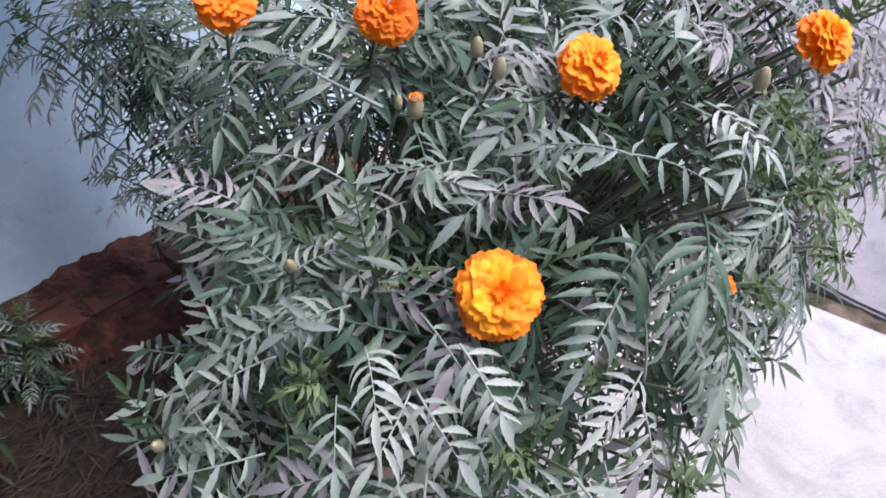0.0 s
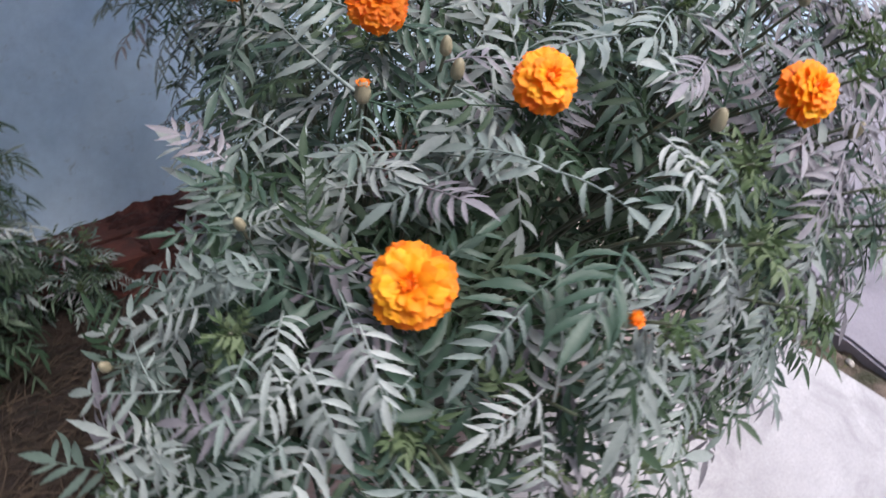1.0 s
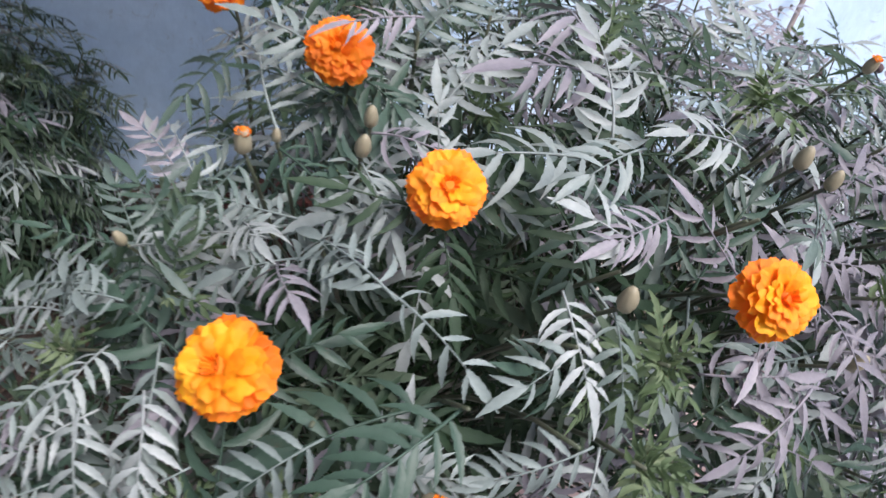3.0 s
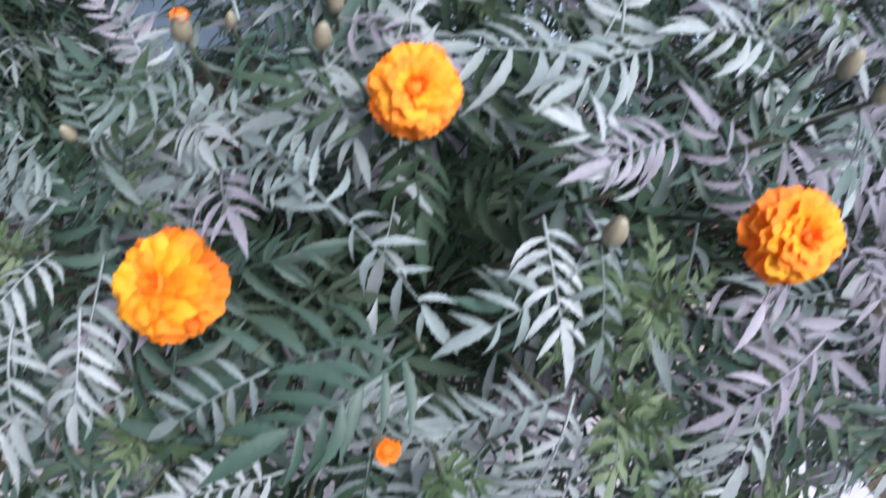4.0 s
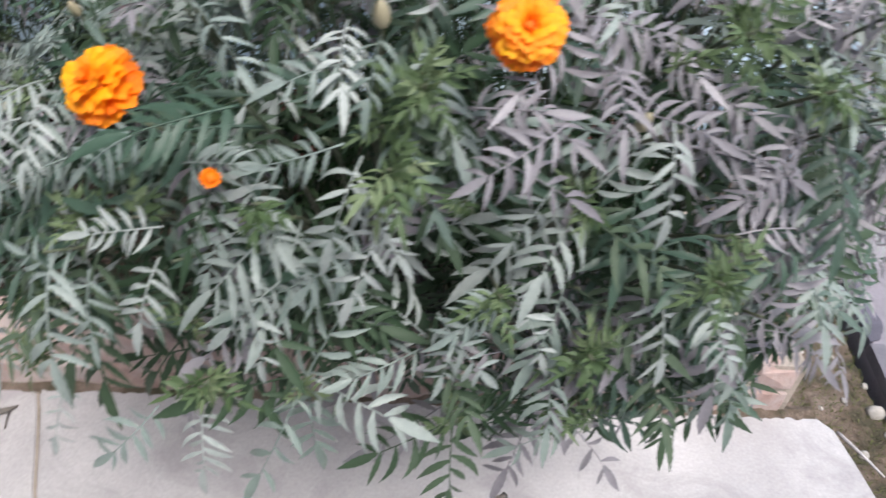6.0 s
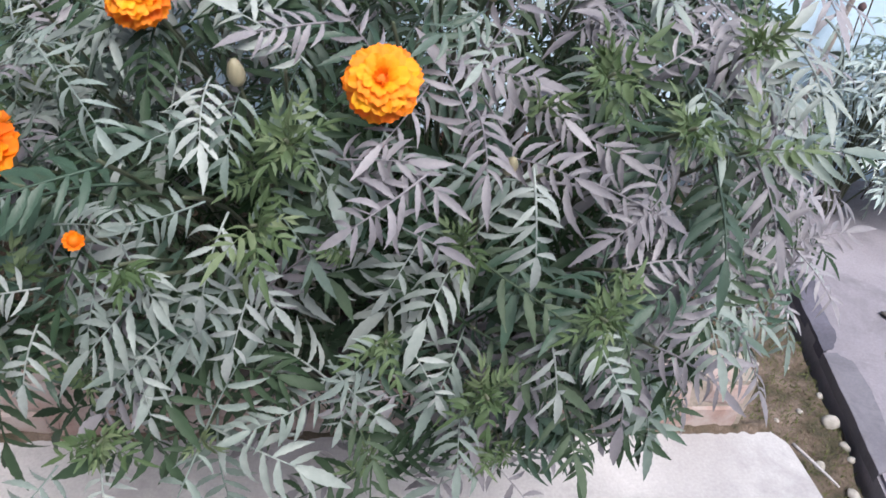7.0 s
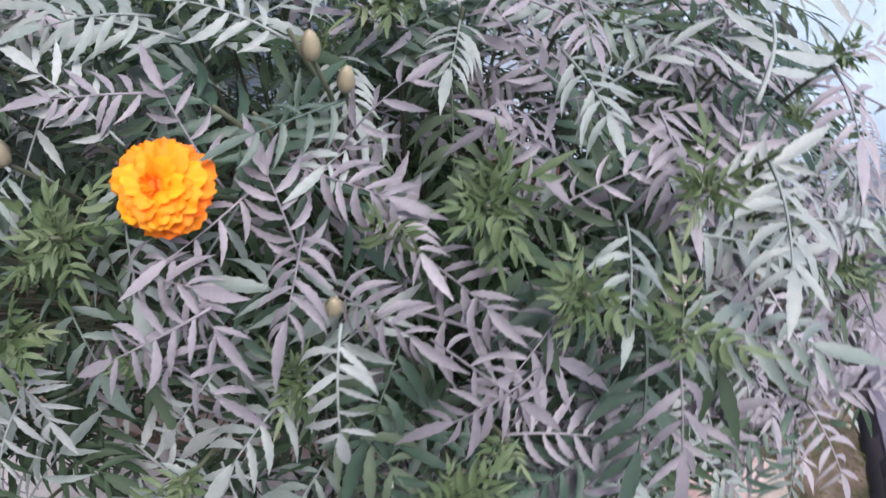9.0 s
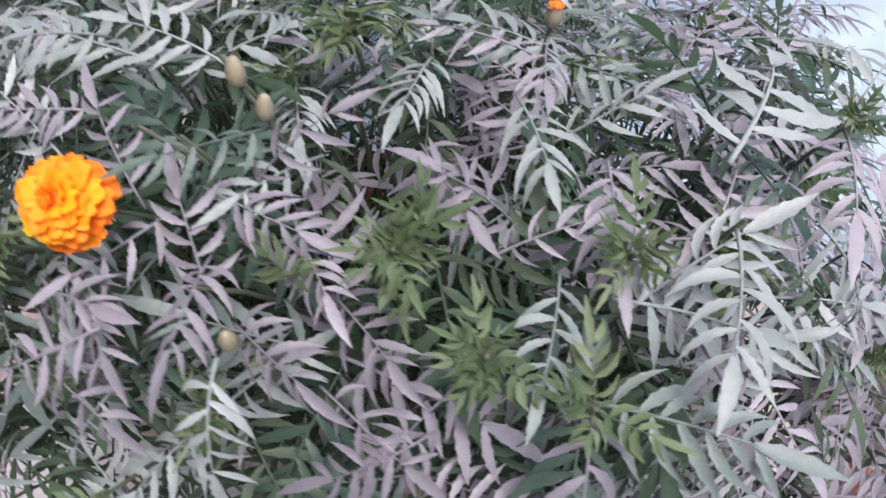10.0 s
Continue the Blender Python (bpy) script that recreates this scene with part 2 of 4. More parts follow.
def tube(points, radii, sides=6):
    """Verts and faces of a round tube along points."""
    verts, faces = [], []
    pts = [Vector(p) for p in points]
    side = None
    for i, p in enumerate(pts):
        d = (pts[min(i + 1, len(pts) - 1)] - pts[max(i - 1, 0)]).normalized()
        if side is None:
            side = d.orthogonal().normalized()
        side = (side - d * side.dot(d)).normalized()
        up = d.cross(side)
        for k in range(sides):
            a = 2 * math.pi * k / sides
            verts.append(p + (side * math.cos(a) + up * math.sin(a)) * radii[i])
    for i in range(len(pts) - 1):
        for k in range(sides):
            a, b = i * sides + k, i * sides + (k + 1) % sides
            faces.append((a, b, b + sides, a + sides))
    faces.append(tuple(range(sides))[::-1])
    faces.append(tuple(range((len(pts) - 1) * sides, len(pts) * sides)))
    return verts, faces


def bezier(a, b, c, n):
    return [a * (1 - t) ** 2 + b * 2 * t * (1 - t) + c * t * t for t in (i / n for i in range(n + 1))]


# ---- ground, slab, beds, wall ----
KERB_X = 1.86
PATH_Z = -0.02
SLAB_END, SLAB_BACK = 1.54, 0.705
WALL_Y = 1.85


def grid_mesh(name, x0, x1, y0, y1, nx, ny, height, mat):
    verts = [(x0 + (x1 - x0) * i / nx, y0 + (y1 - y0) * j / ny, 0) for j in range(ny + 1) for i in range(nx + 1)]
    verts = [(x, y, height(x, y)) for x, y, _ in verts]
    faces = [(j * (nx + 1) + i, j * (nx + 1) + i + 1, (j + 1) * (nx + 1) + i + 1, (j + 1) * (nx + 1) + i) for j in range(ny) for i in range(nx)]
    return mesh_of(name, verts, faces, mat)


ground = new("ground", mesh_of("ground", [(-600, -600, -0.16), (600, -600, -0.16), (600, 600, -0.16), (-600, 600, -0.16)], [(0, 1, 2, 3)], EARTH, False))
tagged(ground, "bare mossy earth around the garden bed", "ground", kind="structure")


def prism(outline, z0, z1, bevel=0.008):
    bm = bmesh.new()
    vs = [bm.verts.new((x, y, z1)) for x, y in outline]
    top = bm.faces.new(vs)
    ret = bmesh.ops.extrude_face_region(bm, geom=[top])
    for v in ret["geom"]:
        if isinstance(v, bmesh.types.BMVert):
            v.co.z = z0
    bmesh.ops.recalc_face_normals(bm, faces=bm.faces)
    if bevel:
        edges = [e for e in bm.edges if all(abs(v.co.z - z1) < 1e-6 for v in e.verts)]
        bmesh.ops.bevel(bm, geom=edges, offset=bevel, segments=2, affect="EDGES")
    return bm


rng = random.Random(4)
crack = [(-0.100, 0.705), (-0.075, 0.65), (-0.045, 0.57), (-0.012, 0.48), (0.010, 0.43), (0.04, 0.35), (0.08, 0.1), (0.06, -0.3), (0.13, -0.9), (0.09, -3.0)]
gap = 0.0013
left_outline = [(x - gap, y) for x, y in crack] + [(-0.655, -3.0), (-0.655, 0.705)]
right_edge = [(SLAB_END + rng.uniform(-0.006, 0.006), -3.0 + i * 0.19) for i in range(20)]
right_outline = [(x + gap, y) for x, y in crack][::-1] + [(SLAB_END - 0.035, 0.705), (SLAB_END - 0.008, 0.67)] + right_edge[::-1]
pavement = new("pavement", bm_mesh("slab", prism(right_outline[::-1], -0.16, 0.0, 0.006), SLAB))
tagged(pavement, "pale cement slab with stains beside the bed", "pavement", kind="structure")
pavement_left = new("pavement_2", bm_mesh("slab", prism(left_outline, -0.16, -0.001, 0.003), SLAB))
tagged(pavement_left, "pale cement slab beyond a thin crack", "pavement", kind="structure")

# dust that fills the crack
cv, cf = [], []
for k, (x, y) in enumerate(crack):
    cv += [(x - 0.003, y, -0.004), (x + 0.003, y, -0.003)]
    if k:
        cf.append((2 * k - 2, 2 * k - 1, 2 * k + 1, 2 * k))
part("crack_dust", mesh_of("crack_dust", cv, cf, MORTAR, False), pavement, None, "brown dust in the crack")


def bed_height(x, y):
    z = 0.03 + 0.035 * noise.noise((x * 3, y * 3, 0)) + 0.02 * noise.noise((x * 11, y * 11, 3)) + 0.008 * noise.noise((x * 40, y * 40, 7))
    return z


def edge_x(y):
    return 1.735 + 0.2 * (y - 0.74)


def strip_height(x, y):
    edge = min(1.0, max(0.0, (x - 1.47) / 0.05))
    front = min(1.0, max(0.0, (0.55 - y) / 0.3))
    crevice = 0.05 * (1 - front) * math.exp(-((x - edge_x(y) + 0.006) / 0.014) ** 2)
    return -0.045 - 0.015 * edge + 0.03 * front * front * (3 - 2 * front) - crevice + 0.02 * noise.noise((x * 6, y * 6, 1)) + 0.012 * noise.noise((x * 25, y * 25, 5))


soil_bed = new("soil_bed", grid_mesh("soil_bed", -0.655, 1.43, 0.76, WALL_Y + 0.05, 220, 70, bed_height, SOIL))
tagged(soil_bed, "dark loose soil of the flower bed", "soil", kind="structure")
earth_strip = new("earth_strip", grid_mesh("earth_strip", 1.41, KERB_X + 0.25, -3.0, WALL_Y + 0.05, 92, 300, strip_height, EARTH))
tagged(earth_strip, "mossy brown earth strip between slab and path", "ground", kind="structure")

# cement path on the far side of the strip, one low step up
edge_pts = []
for i in range(63):
    y = -3.0 + i * 0.078
    edge_pts.append((edge_x(y) + rng.uniform(-0.006, 0.006), y))
path_outline = edge_pts + [(4.6, edge_pts[-1][1]), (4.6, -3.0)]
path_top = new("path", bm_mesh("path", prism(path_outline[::-1], -0.16, PATH_Z, 0.008), PATH_TOP))
tagged(path_top, "raised grey cement path with a worn edge", "path", kind="structure")


def stain(name, inner, mat, z, label):
    """A thin damp patch along the path's edge; inner: its far outline as (x, y), from far to near."""
    y1, y0 = inner[0][1], inner[-1][1]
    near = [(edge_x(y0 + (y1 - y0) * k / 12) - 0.004 + rng.uniform(-0.002, 0.002), y0 + (y1 - y0) * k / 12) for k in range(13)]
    far = []
    for (xa, ya), (xb, yb) in zip(inner, inner[1:]):
        for k in range(6):
            u = k / 6
            far.append((xa + (xb - xa) * u + 0.010 * noise.noise((ya + (yb - ya) * u, u, 3.0)) + rng.uniform(-0.003, 0.003), ya + (yb - ya) * u))
    return part(name, bm_mesh(name, prism((near + far)[::-1], z - 0.03, z, 0.001), mat), path_top, None, label)


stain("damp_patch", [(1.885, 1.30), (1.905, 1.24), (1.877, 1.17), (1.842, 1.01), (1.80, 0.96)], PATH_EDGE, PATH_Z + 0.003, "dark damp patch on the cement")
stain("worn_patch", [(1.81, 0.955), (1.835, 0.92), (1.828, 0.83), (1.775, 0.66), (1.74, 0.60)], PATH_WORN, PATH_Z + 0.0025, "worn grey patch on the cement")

# wall behind the bed
bm = bmesh.new()
bmesh.ops.create_cube(bm, size=1.0)
for v in bm.verts:
    v.co = Vector((v.co.x * 10.0 + 1.0, WALL_Y + 0.1 + v.co.y * 0.2, (v.co.z + 0.5) * 2.6 - 0.16))
wall = new("wall_north", bm_mesh("wall_north", bm, WALL))
tagged(wall, "pale blue limewashed masonry wall with dark specks", "wall", kind="structure")

# unseen plain walls added to close the yard and cut light from left and behind
def plain_wall(name, x0, x1, y0, y1, h, mat):
    bm = bmesh.new()
    bmesh.ops.create_cube(bm, size=1.0)
    for v in bm.verts:
        v.co = Vector((x0 + (x1 - x0) * (v.co.x + 0.5), y0 + (y1 - y0) * (v.co.y + 0.5), -0.16 + h * (v.co.z + 0.5)))
    return tagged(new(name, bm_mesh(name, bm, mat)), "unseen plain grey plastered wall, added to cut light into the yard", "wall", kind="structure")


plain_wall("unseen_wall_west", -0.86, -0.66, -3.2, 1.84, 3.8, UNSEEN_GREY)
plain_wall("unseen_wall_south", -0.86, 4.6, -3.2, -3.0, 3.2, UNSEEN_GREY)

# unseen slab high over the bed, added to shade the wall and bed
overhang = new("added_shade_slab", bm_mesh("added_shade_slab", prism([(-0.655, 0.58), (1.22, 0.58), (1.22, WALL_Y), (-0.655, WALL_Y)], 1.92, 2.02, 0.01), UNSEEN_GREY))
tagged(overhang, "unseen concrete slab added to shade the bed and left wall", "overhang", kind="structure")

# ---- stick leaning on the wall ----
pts = bezier(Vector((1.95, 1.70, -0.04)), Vector((2.03, 1.80, 0.5)), Vector((2.17, 1.836, 1.25)), 14)
stick = new("leaning_stick", mesh_of("stick", *tube(pts, [0.011 - 0.0003 * i for i in range(15)], 8), STICK))
tagged(stick, "thin weathered wooden stick leaning on the blue wall", "stick")

# ---- marigold leaves ----
def leaflet(verts, faces, base, along, normal, length, width, bend, steps=7, teeth=0.08, sickle=0.0, twist=0.0):
    """One lance-shaped toothed leaflet, folded a little along its midrib."""
    side = along.cross(normal).normalized()
    start = len(verts)
    for i in range(steps + 1):
        u = i / steps
        w = width * (0.24 + 0.76 * math.sin(math.pi * 0.5 * min(1.0, u / 0.36))) * (1.0 - max(0.0, (u - 0.50) / 0.50) ** 1.5)
        if i % 2 and 0 < i < steps:
            w *= 1 + teeth
        elif 0 < i < steps:
            w *= 1 - teeth
        if i == steps:
            w = 0.0004
        mid = base + along * (length * u) - normal * (bend * length * u * u) + side * (sickle * length * u * (1 - u))
        a = twist * u
        across = side * math.cos(a) + normal * math.sin(a)
        lift = (normal * math.cos(a) - side * math.sin(a)) * (w * 0.34)
        verts += [mid + across * w + lift, mid, mid - across * w + lift]
    for i in range(steps):
        a = start + 3 * i
        faces += [(a, a + 1, a + 4, a + 3), (a + 1, a + 2, a + 5, a + 4)]


def leaf_shape(seed, pairs, length, size, droop, steps=7, fat=1.0):
    """A feather leaf from its base at the origin along +y, face up +z. Verts and faces."""
    r = random.Random(seed)
    verts, faces = [], []
    sway = r.uniform(-0.12, 0.12)

    def spine(s):
        return Vector((sway * length * s * s, length * s * (1 - 0.1 * droop * s), -droop * length * s * s))

    n = 9
    rad = [0.0013 * (1 - 0.6 * i / n) * size / 0.03 for i in range(n + 1)]
    tv, tf = tube([spine(i / n * 0.97) for i in range(n + 1)], rad, 4)
    verts += tv
    faces += tf
    for k in range(pairs):
        s = 0.2 + 0.74 * k / max(1, pairs - 1)
        p = spine(s)
        t = (spine(min(1, s + 0.05)) - spine(s - 0.05)).normalized()
        up = Vector((0, 0, 1)) - t * t.z
        up.normalize()
        x = t.cross(up)
        shape = 0.58 + 0.50 * math.sin(math.pi * (0.12 + 0.72 * s))
        for sgn in (-1, 1):
            ang = radians(r.uniform(52, 74) - 22 * s)
            d = (t * math.cos(ang) + x * sgn * math.sin(ang) + up * r.uniform(-0.32, 0.12)).normalized()
            nrm = (up + x * sgn * r.uniform(-0.15, 0.3) - t * r.uniform(-0.1, 0.25)).normalized()
            nrm = (nrm - d * nrm.dot(d)).normalized()
            L = size * shape * r.uniform(0.8, 1.15)
            leaflet(verts, faces, p + t * (0.0035 * sgn + r.uniform(-0.002, 0.002)), d, nrm, L, L * fat * r.uniform(0.074, 0.100), r.uniform(0.05, 0.6), steps, 0.12, r.uniform(-0.10, 0.60) * sgn, r.uniform(-0.5, 0.5))
    p = spine(0.95)
    t = (spine(1.0) - spine(0.93)).normalized()
    up = (Vector((0, 0, 1)) - t * t.z).normalized()
    leaflet(verts, faces, p, t, up, size * r.uniform(1.15, 1.6), size * r.uniform(0.125, 0.155), r.uniform(0.05, 0.3), steps + 1, 0.09, r.uniform(-0.22, 0.22))
    return verts, faces


SHAPES = [leaf_shape(100 + i, 4 + (i * 2) % 3, 0.086 + 0.006 * (i % 4), 0.0355 + 0.003 * (i % 3), 0.10 + 0.09 * (i % 5), 11) for i in range(18)]
LEAF_MESHES = [mesh_of("leaf", v, f, LEAF) for v, f in SHAPES]
KEY_MESHES = [mesh_of("leaf", v, f, LEAF_LIT) for v, f in SHAPES]
SHADE_GREEN_MESHES = [mesh_of("leaf", v, f, LEAF_SHADE_GREEN) for v, f in SHAPES]
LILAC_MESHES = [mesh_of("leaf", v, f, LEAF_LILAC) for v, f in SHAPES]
ENDS = [max(vs, key=lambda v: v.length) for vs, _ in SHAPES]
YOUNG_SHAPES = [leaf_shape(300 + i, 4, 0.021 + 0.003 * i, 0.012 + 0.001 * i, -0.05 + 0.12 * i, 5, 1.75) for i in range(5)]
YOUNG_MESHES = [mesh_of("young_leaf", v, f, YOUNG) for v, f in YOUNG_SHAPES]
CHEAP = [leaf_shape(500 + i, 4 + (i * 2) % 3, 0.088 + 0.006 * (i % 4), 0.0305 + 0.0025 * (i % 3), 0.12 + 0.09 * (i % 5), 4) for i in range(10)]
CHEAP_NP = [(np.array([tuple(v) for v in vs], dtype=np.float64), fs) for vs, fs in CHEAP]


def frame_of(at, along, face, scale=1.0):
    y = Vector(along).normalized()
    z = Vector(face)
    z = (z - y * z.dot(y)).normalized()
    x = y.cross(z)
    m = Matrix((x, y, z)).transposed().to_4x4()
    return Matrix.Translation(at) @ m @ Matrix.Scale(scale, 4)


def joined_leaves(name, mats, mat):
    """Many leaves in one mesh."""
    vs, fs, off = [], [], 0
    for i, m in enumerate(mats):
        v, f = CHEAP_NP[i % len(CHEAP_NP)]
        a = np.array(m)
        vs.append(v @ a[:3, :3].T + a[:3, 3])
        fs += [tuple(k + off for k in face) for face in f]
        off += len(v)
    return mesh_of(name, np.concatenate(vs).tolist(), fs, mat)


# ---- marigold heads ----
def petal_mesh(name, length, width, curl, ruffle, seed, mat):
    """A broad short petal along +y, its scalloped end curling back."""
    r = random.Random(seed)
    nu, nv = 6, 8
    verts, faces = [], []
    ph = r.uniform(0, 6)
    lobes = r.choice((2.2, 3.0, 3.6))
    for i in range(nu + 1):
        u = i / nu
        w = width * (0.22 + 0.78 * math.sin(math.pi * 0.5 * min(1, u * 1.25)) ** 1.3)
        for j in range(nv + 1):
            s = j / nv * 2 - 1
            end = length * (u - 0.13 * u * u * s ** 4 - 0.032 * (1 - math.cos(lobes * math.pi * s)) * u ** 4)
            z = -curl * length * u ** 3 + ruffle * length * u * u * math.sin(4.5 * s + ph) + 0.20 * w * (s * s - 0.4) * (1 - 0.4 * u)
            verts.append((s * w * (1 - 0.10 * u ** 4), end, z))
    for i in range(nu):
        for j in range(nv):
            a = i * (nv + 1) + j
            faces.append((a, a + 1, a + nv + 2, a + nv + 1))
    return mesh_of(name, verts, faces, mat)


# petals in a ring, their length and half width, rise in degrees, height of their foot
RINGS = [(10, 1.00, 0.33, -10, 0.00), (10, 0.97, 0.31, 4, 0.05), (9, 0.90, 0.30, 16, 0.10), (8, 0.80, 0.28, 28, 0.15), (7, 0.67, 0.25, 41, 0.20), (6, 0.53, 0.19, 54, 0.23), (9, 0.42, 0.06, 72, 0.24)]


def petal_set(mat_low, mat_high):
    out = []
    for i, (n, l, w, el, h) in enumerate(RINGS):
        out.append([petal_mesh("petal", l, w, 0.10 + 0.035 * i if i < 6 else 0.08, 0.06, 40 + i * 3 + k, mat_low if i < 2 or i == 6 else mat_high) for k in range(3)])
    return out


PETALS_GOLD = petal_set(PETAL_ORANGE, PETAL_YELLOW)
PETALS_ORANGE = petal_set(PETAL_ORANGE, PETAL_ORANGE)


def calyx_mesh():
    pts = [Vector((0, 0, z)) for z in (-1.0, -0.9, -0.6, -0.25, 0.0)]
    return mesh_of("calyx", *tube(pts, [0.06, 0.16, 0.24, 0.27, 0.30], 10), SEPAL)


CALYX = calyx_mesh()
DISC = mesh_of("flower_disc", *tube([Vector((0, 0, z)) for z in (-0.05, 0.1, 0.25, 0.36, 0.42)], [0.40, 0.46, 0.38, 0.24, 0.06], 12), PETAL_ORANGE)
BUD_TUFT = mesh_of("petal_tuft", *tube([Vector((0, 0, z)) for z in (1.3, 1.7, 2.1, 2.35, 2.45)], [0.42, 0.62, 0.58, 0.36, 0.08], 14), PETAL_ORANGE)


def flower_head(parent, at, facing, radius, petals, seed, label):
    """A ruffled pompon of petals on a green calyx."""
    r = random.Random(seed)
    q = Vector(facing).normalized().to_track_quat("Z", "Y").to_matrix().to_4x4()
    head = empty("flower_head", (0, 0, 0))
    head.parent = parent
    head.matrix_basis = Matrix.Translation(Vector(at) - parent.location) @ q @ Matrix.Rotation(r.uniform(0, 6), 4, "Z")
    head["label"] = label
    part("calyx", CALYX, head, Matrix.Scale(radius, 4) @ Matrix.Translation((0, 0, -0.02)), "green calyx")
    part("flower_disc", DISC, head, Matrix.Scale(radius, 4), "deep orange flower centre")
    for i, (n, l, w, el, h) in enumerate(RINGS):
        off = r.uniform(0, 6)
        for k in range(n):
            a = off + 2 * math.pi * k / n + r.uniform(-0.12, 0.12)
            tilt = radians(el + r.uniform(-7, 7))
            m = Matrix.Rotation(a, 4, "Z") @ Matrix.Translation((0, 0.04 * radius, h * radius)) @ Matrix.Rotation(tilt, 4, "X") @ Matrix.Rotation(r.uniform(-0.28, 0.28), 4, "Y")
            part("petal", petals[i][r.randrange(3)], head, m @ Matrix.Scale(radius * r.uniform(0.92, 1.06), 4))
    return head


def bud_mesh():
    r = random.Random(9)
    verts, faces = [], []
    prof = [(0.0, 0.16), (0.12, 0.42), (0.4, 0.62), (0.9, 0.66), (1.4, 0.54), (1.75, 0.36), (1.95, 0.14)]
    sides = 16
    for z, rad in prof:
        for k in range(sides):
            rr = rad * (1 + (0.10 if k % 2 else -0.09))
            a = 2 * math.pi * k / sides
            verts.append((rr * math.cos(a), rr * math.sin(a), z))
    for i in range(len(prof) - 1):
        for k in range(sides):
            a, b = i * sides + k, i * sides + (k + 1) % sides
            faces.append((a, b, b + sides, a + sides))
    faces.append(tuple(range((len(prof) - 1) * sides, len(prof) * sides)))
    faces.append(tuple(range(sides))[::-1])
    return mesh_of("bud", verts, faces, SEPAL)


BUD = bud_mesh()
TIP_MESHES = [petal_mesh("petal_tip", 1.0, 0.30, 0.12, 0.06, 70 + k, PETAL_ORANGE) for k in range(3)]


def flower_bud(parent, at, facing, radius, opening, seed, label):
    """A ribbed oval bud, with orange petal tips when opening is over zero. at: the bud's middle."""
    r = random.Random(seed)
    q = Vector(facing).normalized().to_track_quat("Z", "Y").to_matrix().to_4x4()
    base = Vector(at) - parent.location - Vector(facing).normalized() * radius * 1.4
    ob = part("flower_bud", BUD, parent, Matrix.Translation(base) @ q @ Matrix.Scale(radius * 1.24, 4) @ Matrix.Scale(1.22, 4, (0, 0, 1)), label)
    if opening > 0:
        part("petal_tuft", BUD_TUFT, ob, Matrix.Translation((0, 0, -0.45)) @ Matrix.Scale(0.40 + 0.55 * opening, 4, (1, 0, 0)) @ Matrix.Scale(0.40 + 0.55 * opening, 4, (0, 1, 0)), "packed orange petals")
        for k in range(9):
            m = Matrix.Rotation(0.7 * k, 4, "Z") @ Matrix.Translation((0, 0.10 + 0.02 * (k % 4), 1.25)) @ Matrix.Rotation(radians(62 - 20 * opening + r.uniform(-9, 9)), 4, "X")
            part("petal_tip", TIP_MESHES[k % 3], ob, m @ Matrix.Scale(0.45 + 0.5 * opening, 4), "orange petal tip")
    return ob


# ---- the bush: several plants grown together ----
# the outer shape of the grown-together bush: outward direction and reach of its flats
FLATS = [
    ((0, -1, 0), -0.15), ((-0.66, -0.68, 0.32), -0.065), ((0, -0.72, 0.69), 0.51), ((0, 0, 1), 1.045), ((-0.65, 0, 0.76), 0.483),
    ((-0.93, 0.62, 0.4), 0.475), ((0.85, 0, 0.53), 1.455), ((0.707, -0.707, 0), 0.52), ((1, 0, 0), 1.255), ((0.246, -0.76, -0.60), -0.315),
    ((0, -0.8, -0.6), -0.425), ((-0.8, 0, -0.6), -0.44), ((0, 0, -1), -0.30), ((0, 1, 0), 1.25), ((0, 0.6, 0.8), 1.36), ((0.45, 0, -0.89), 0.03),
]
FLATS = [(Vector(n).normalized(), c / Vector(n).length) for n, c in FLATS]


def bush_depth(p):
    return min(c - n.dot(p) for n, c in FLATS)


def bush_normal(p):
    out = Vector((0, 0, 0))
    for n, c in FLATS:
        out += n * math.exp(-(c - n.dot(p)) / 0.06)
    return out.normalized()


ROOTS = [Vector(p) for p in ((0.36, 0.88, 0.03), (0.54, 0.83, 0.03), (0.73, 0.82, 0.03), (0.92, 0.83, 0.03), (1.12, 0.88, 0.03), (0.60, 1.12, 0.03), (0.95, 1.14, 0.03))]
PLANTS = []
for p in ROOTS:
    pl = empty("marigold_plant", p)
    tagged(pl, "bushy green marigold plant with feathery leaves in the bed", "flowering plant", "marigold plants in the bed")
    PLANTS.append(pl)


def nearest_plant(p):
    return min(range(len(ROOTS)), key=lambda i: (ROOTS[i].xy - Vector(p).xy).length)


# dark hollows between the shoots: centre and reach
GAPS = [(Vector(p), r) for p, r in (((0.490, 0.240, 0.960), 0.050), ((0.345, 0.490, 0.955), 0.055), ((0.436, 0.232, 0.948), 0.045), ((0.530, 0.170, 0.865), 0.042), ((0.530, 0.235, 0.965), 0.030), ((0.600, 0.165, 0.790), 0.035), ((0.770, 0.160, 0.880), 0.030))]


def gapped(p, share):
    for c, r in GAPS:
        n = bush_normal(c)
        d = p - c
        up = d.dot(n)
        if -0.14 < up < 0.06 and (d - n * up).length < r * share:
            return True
    return False


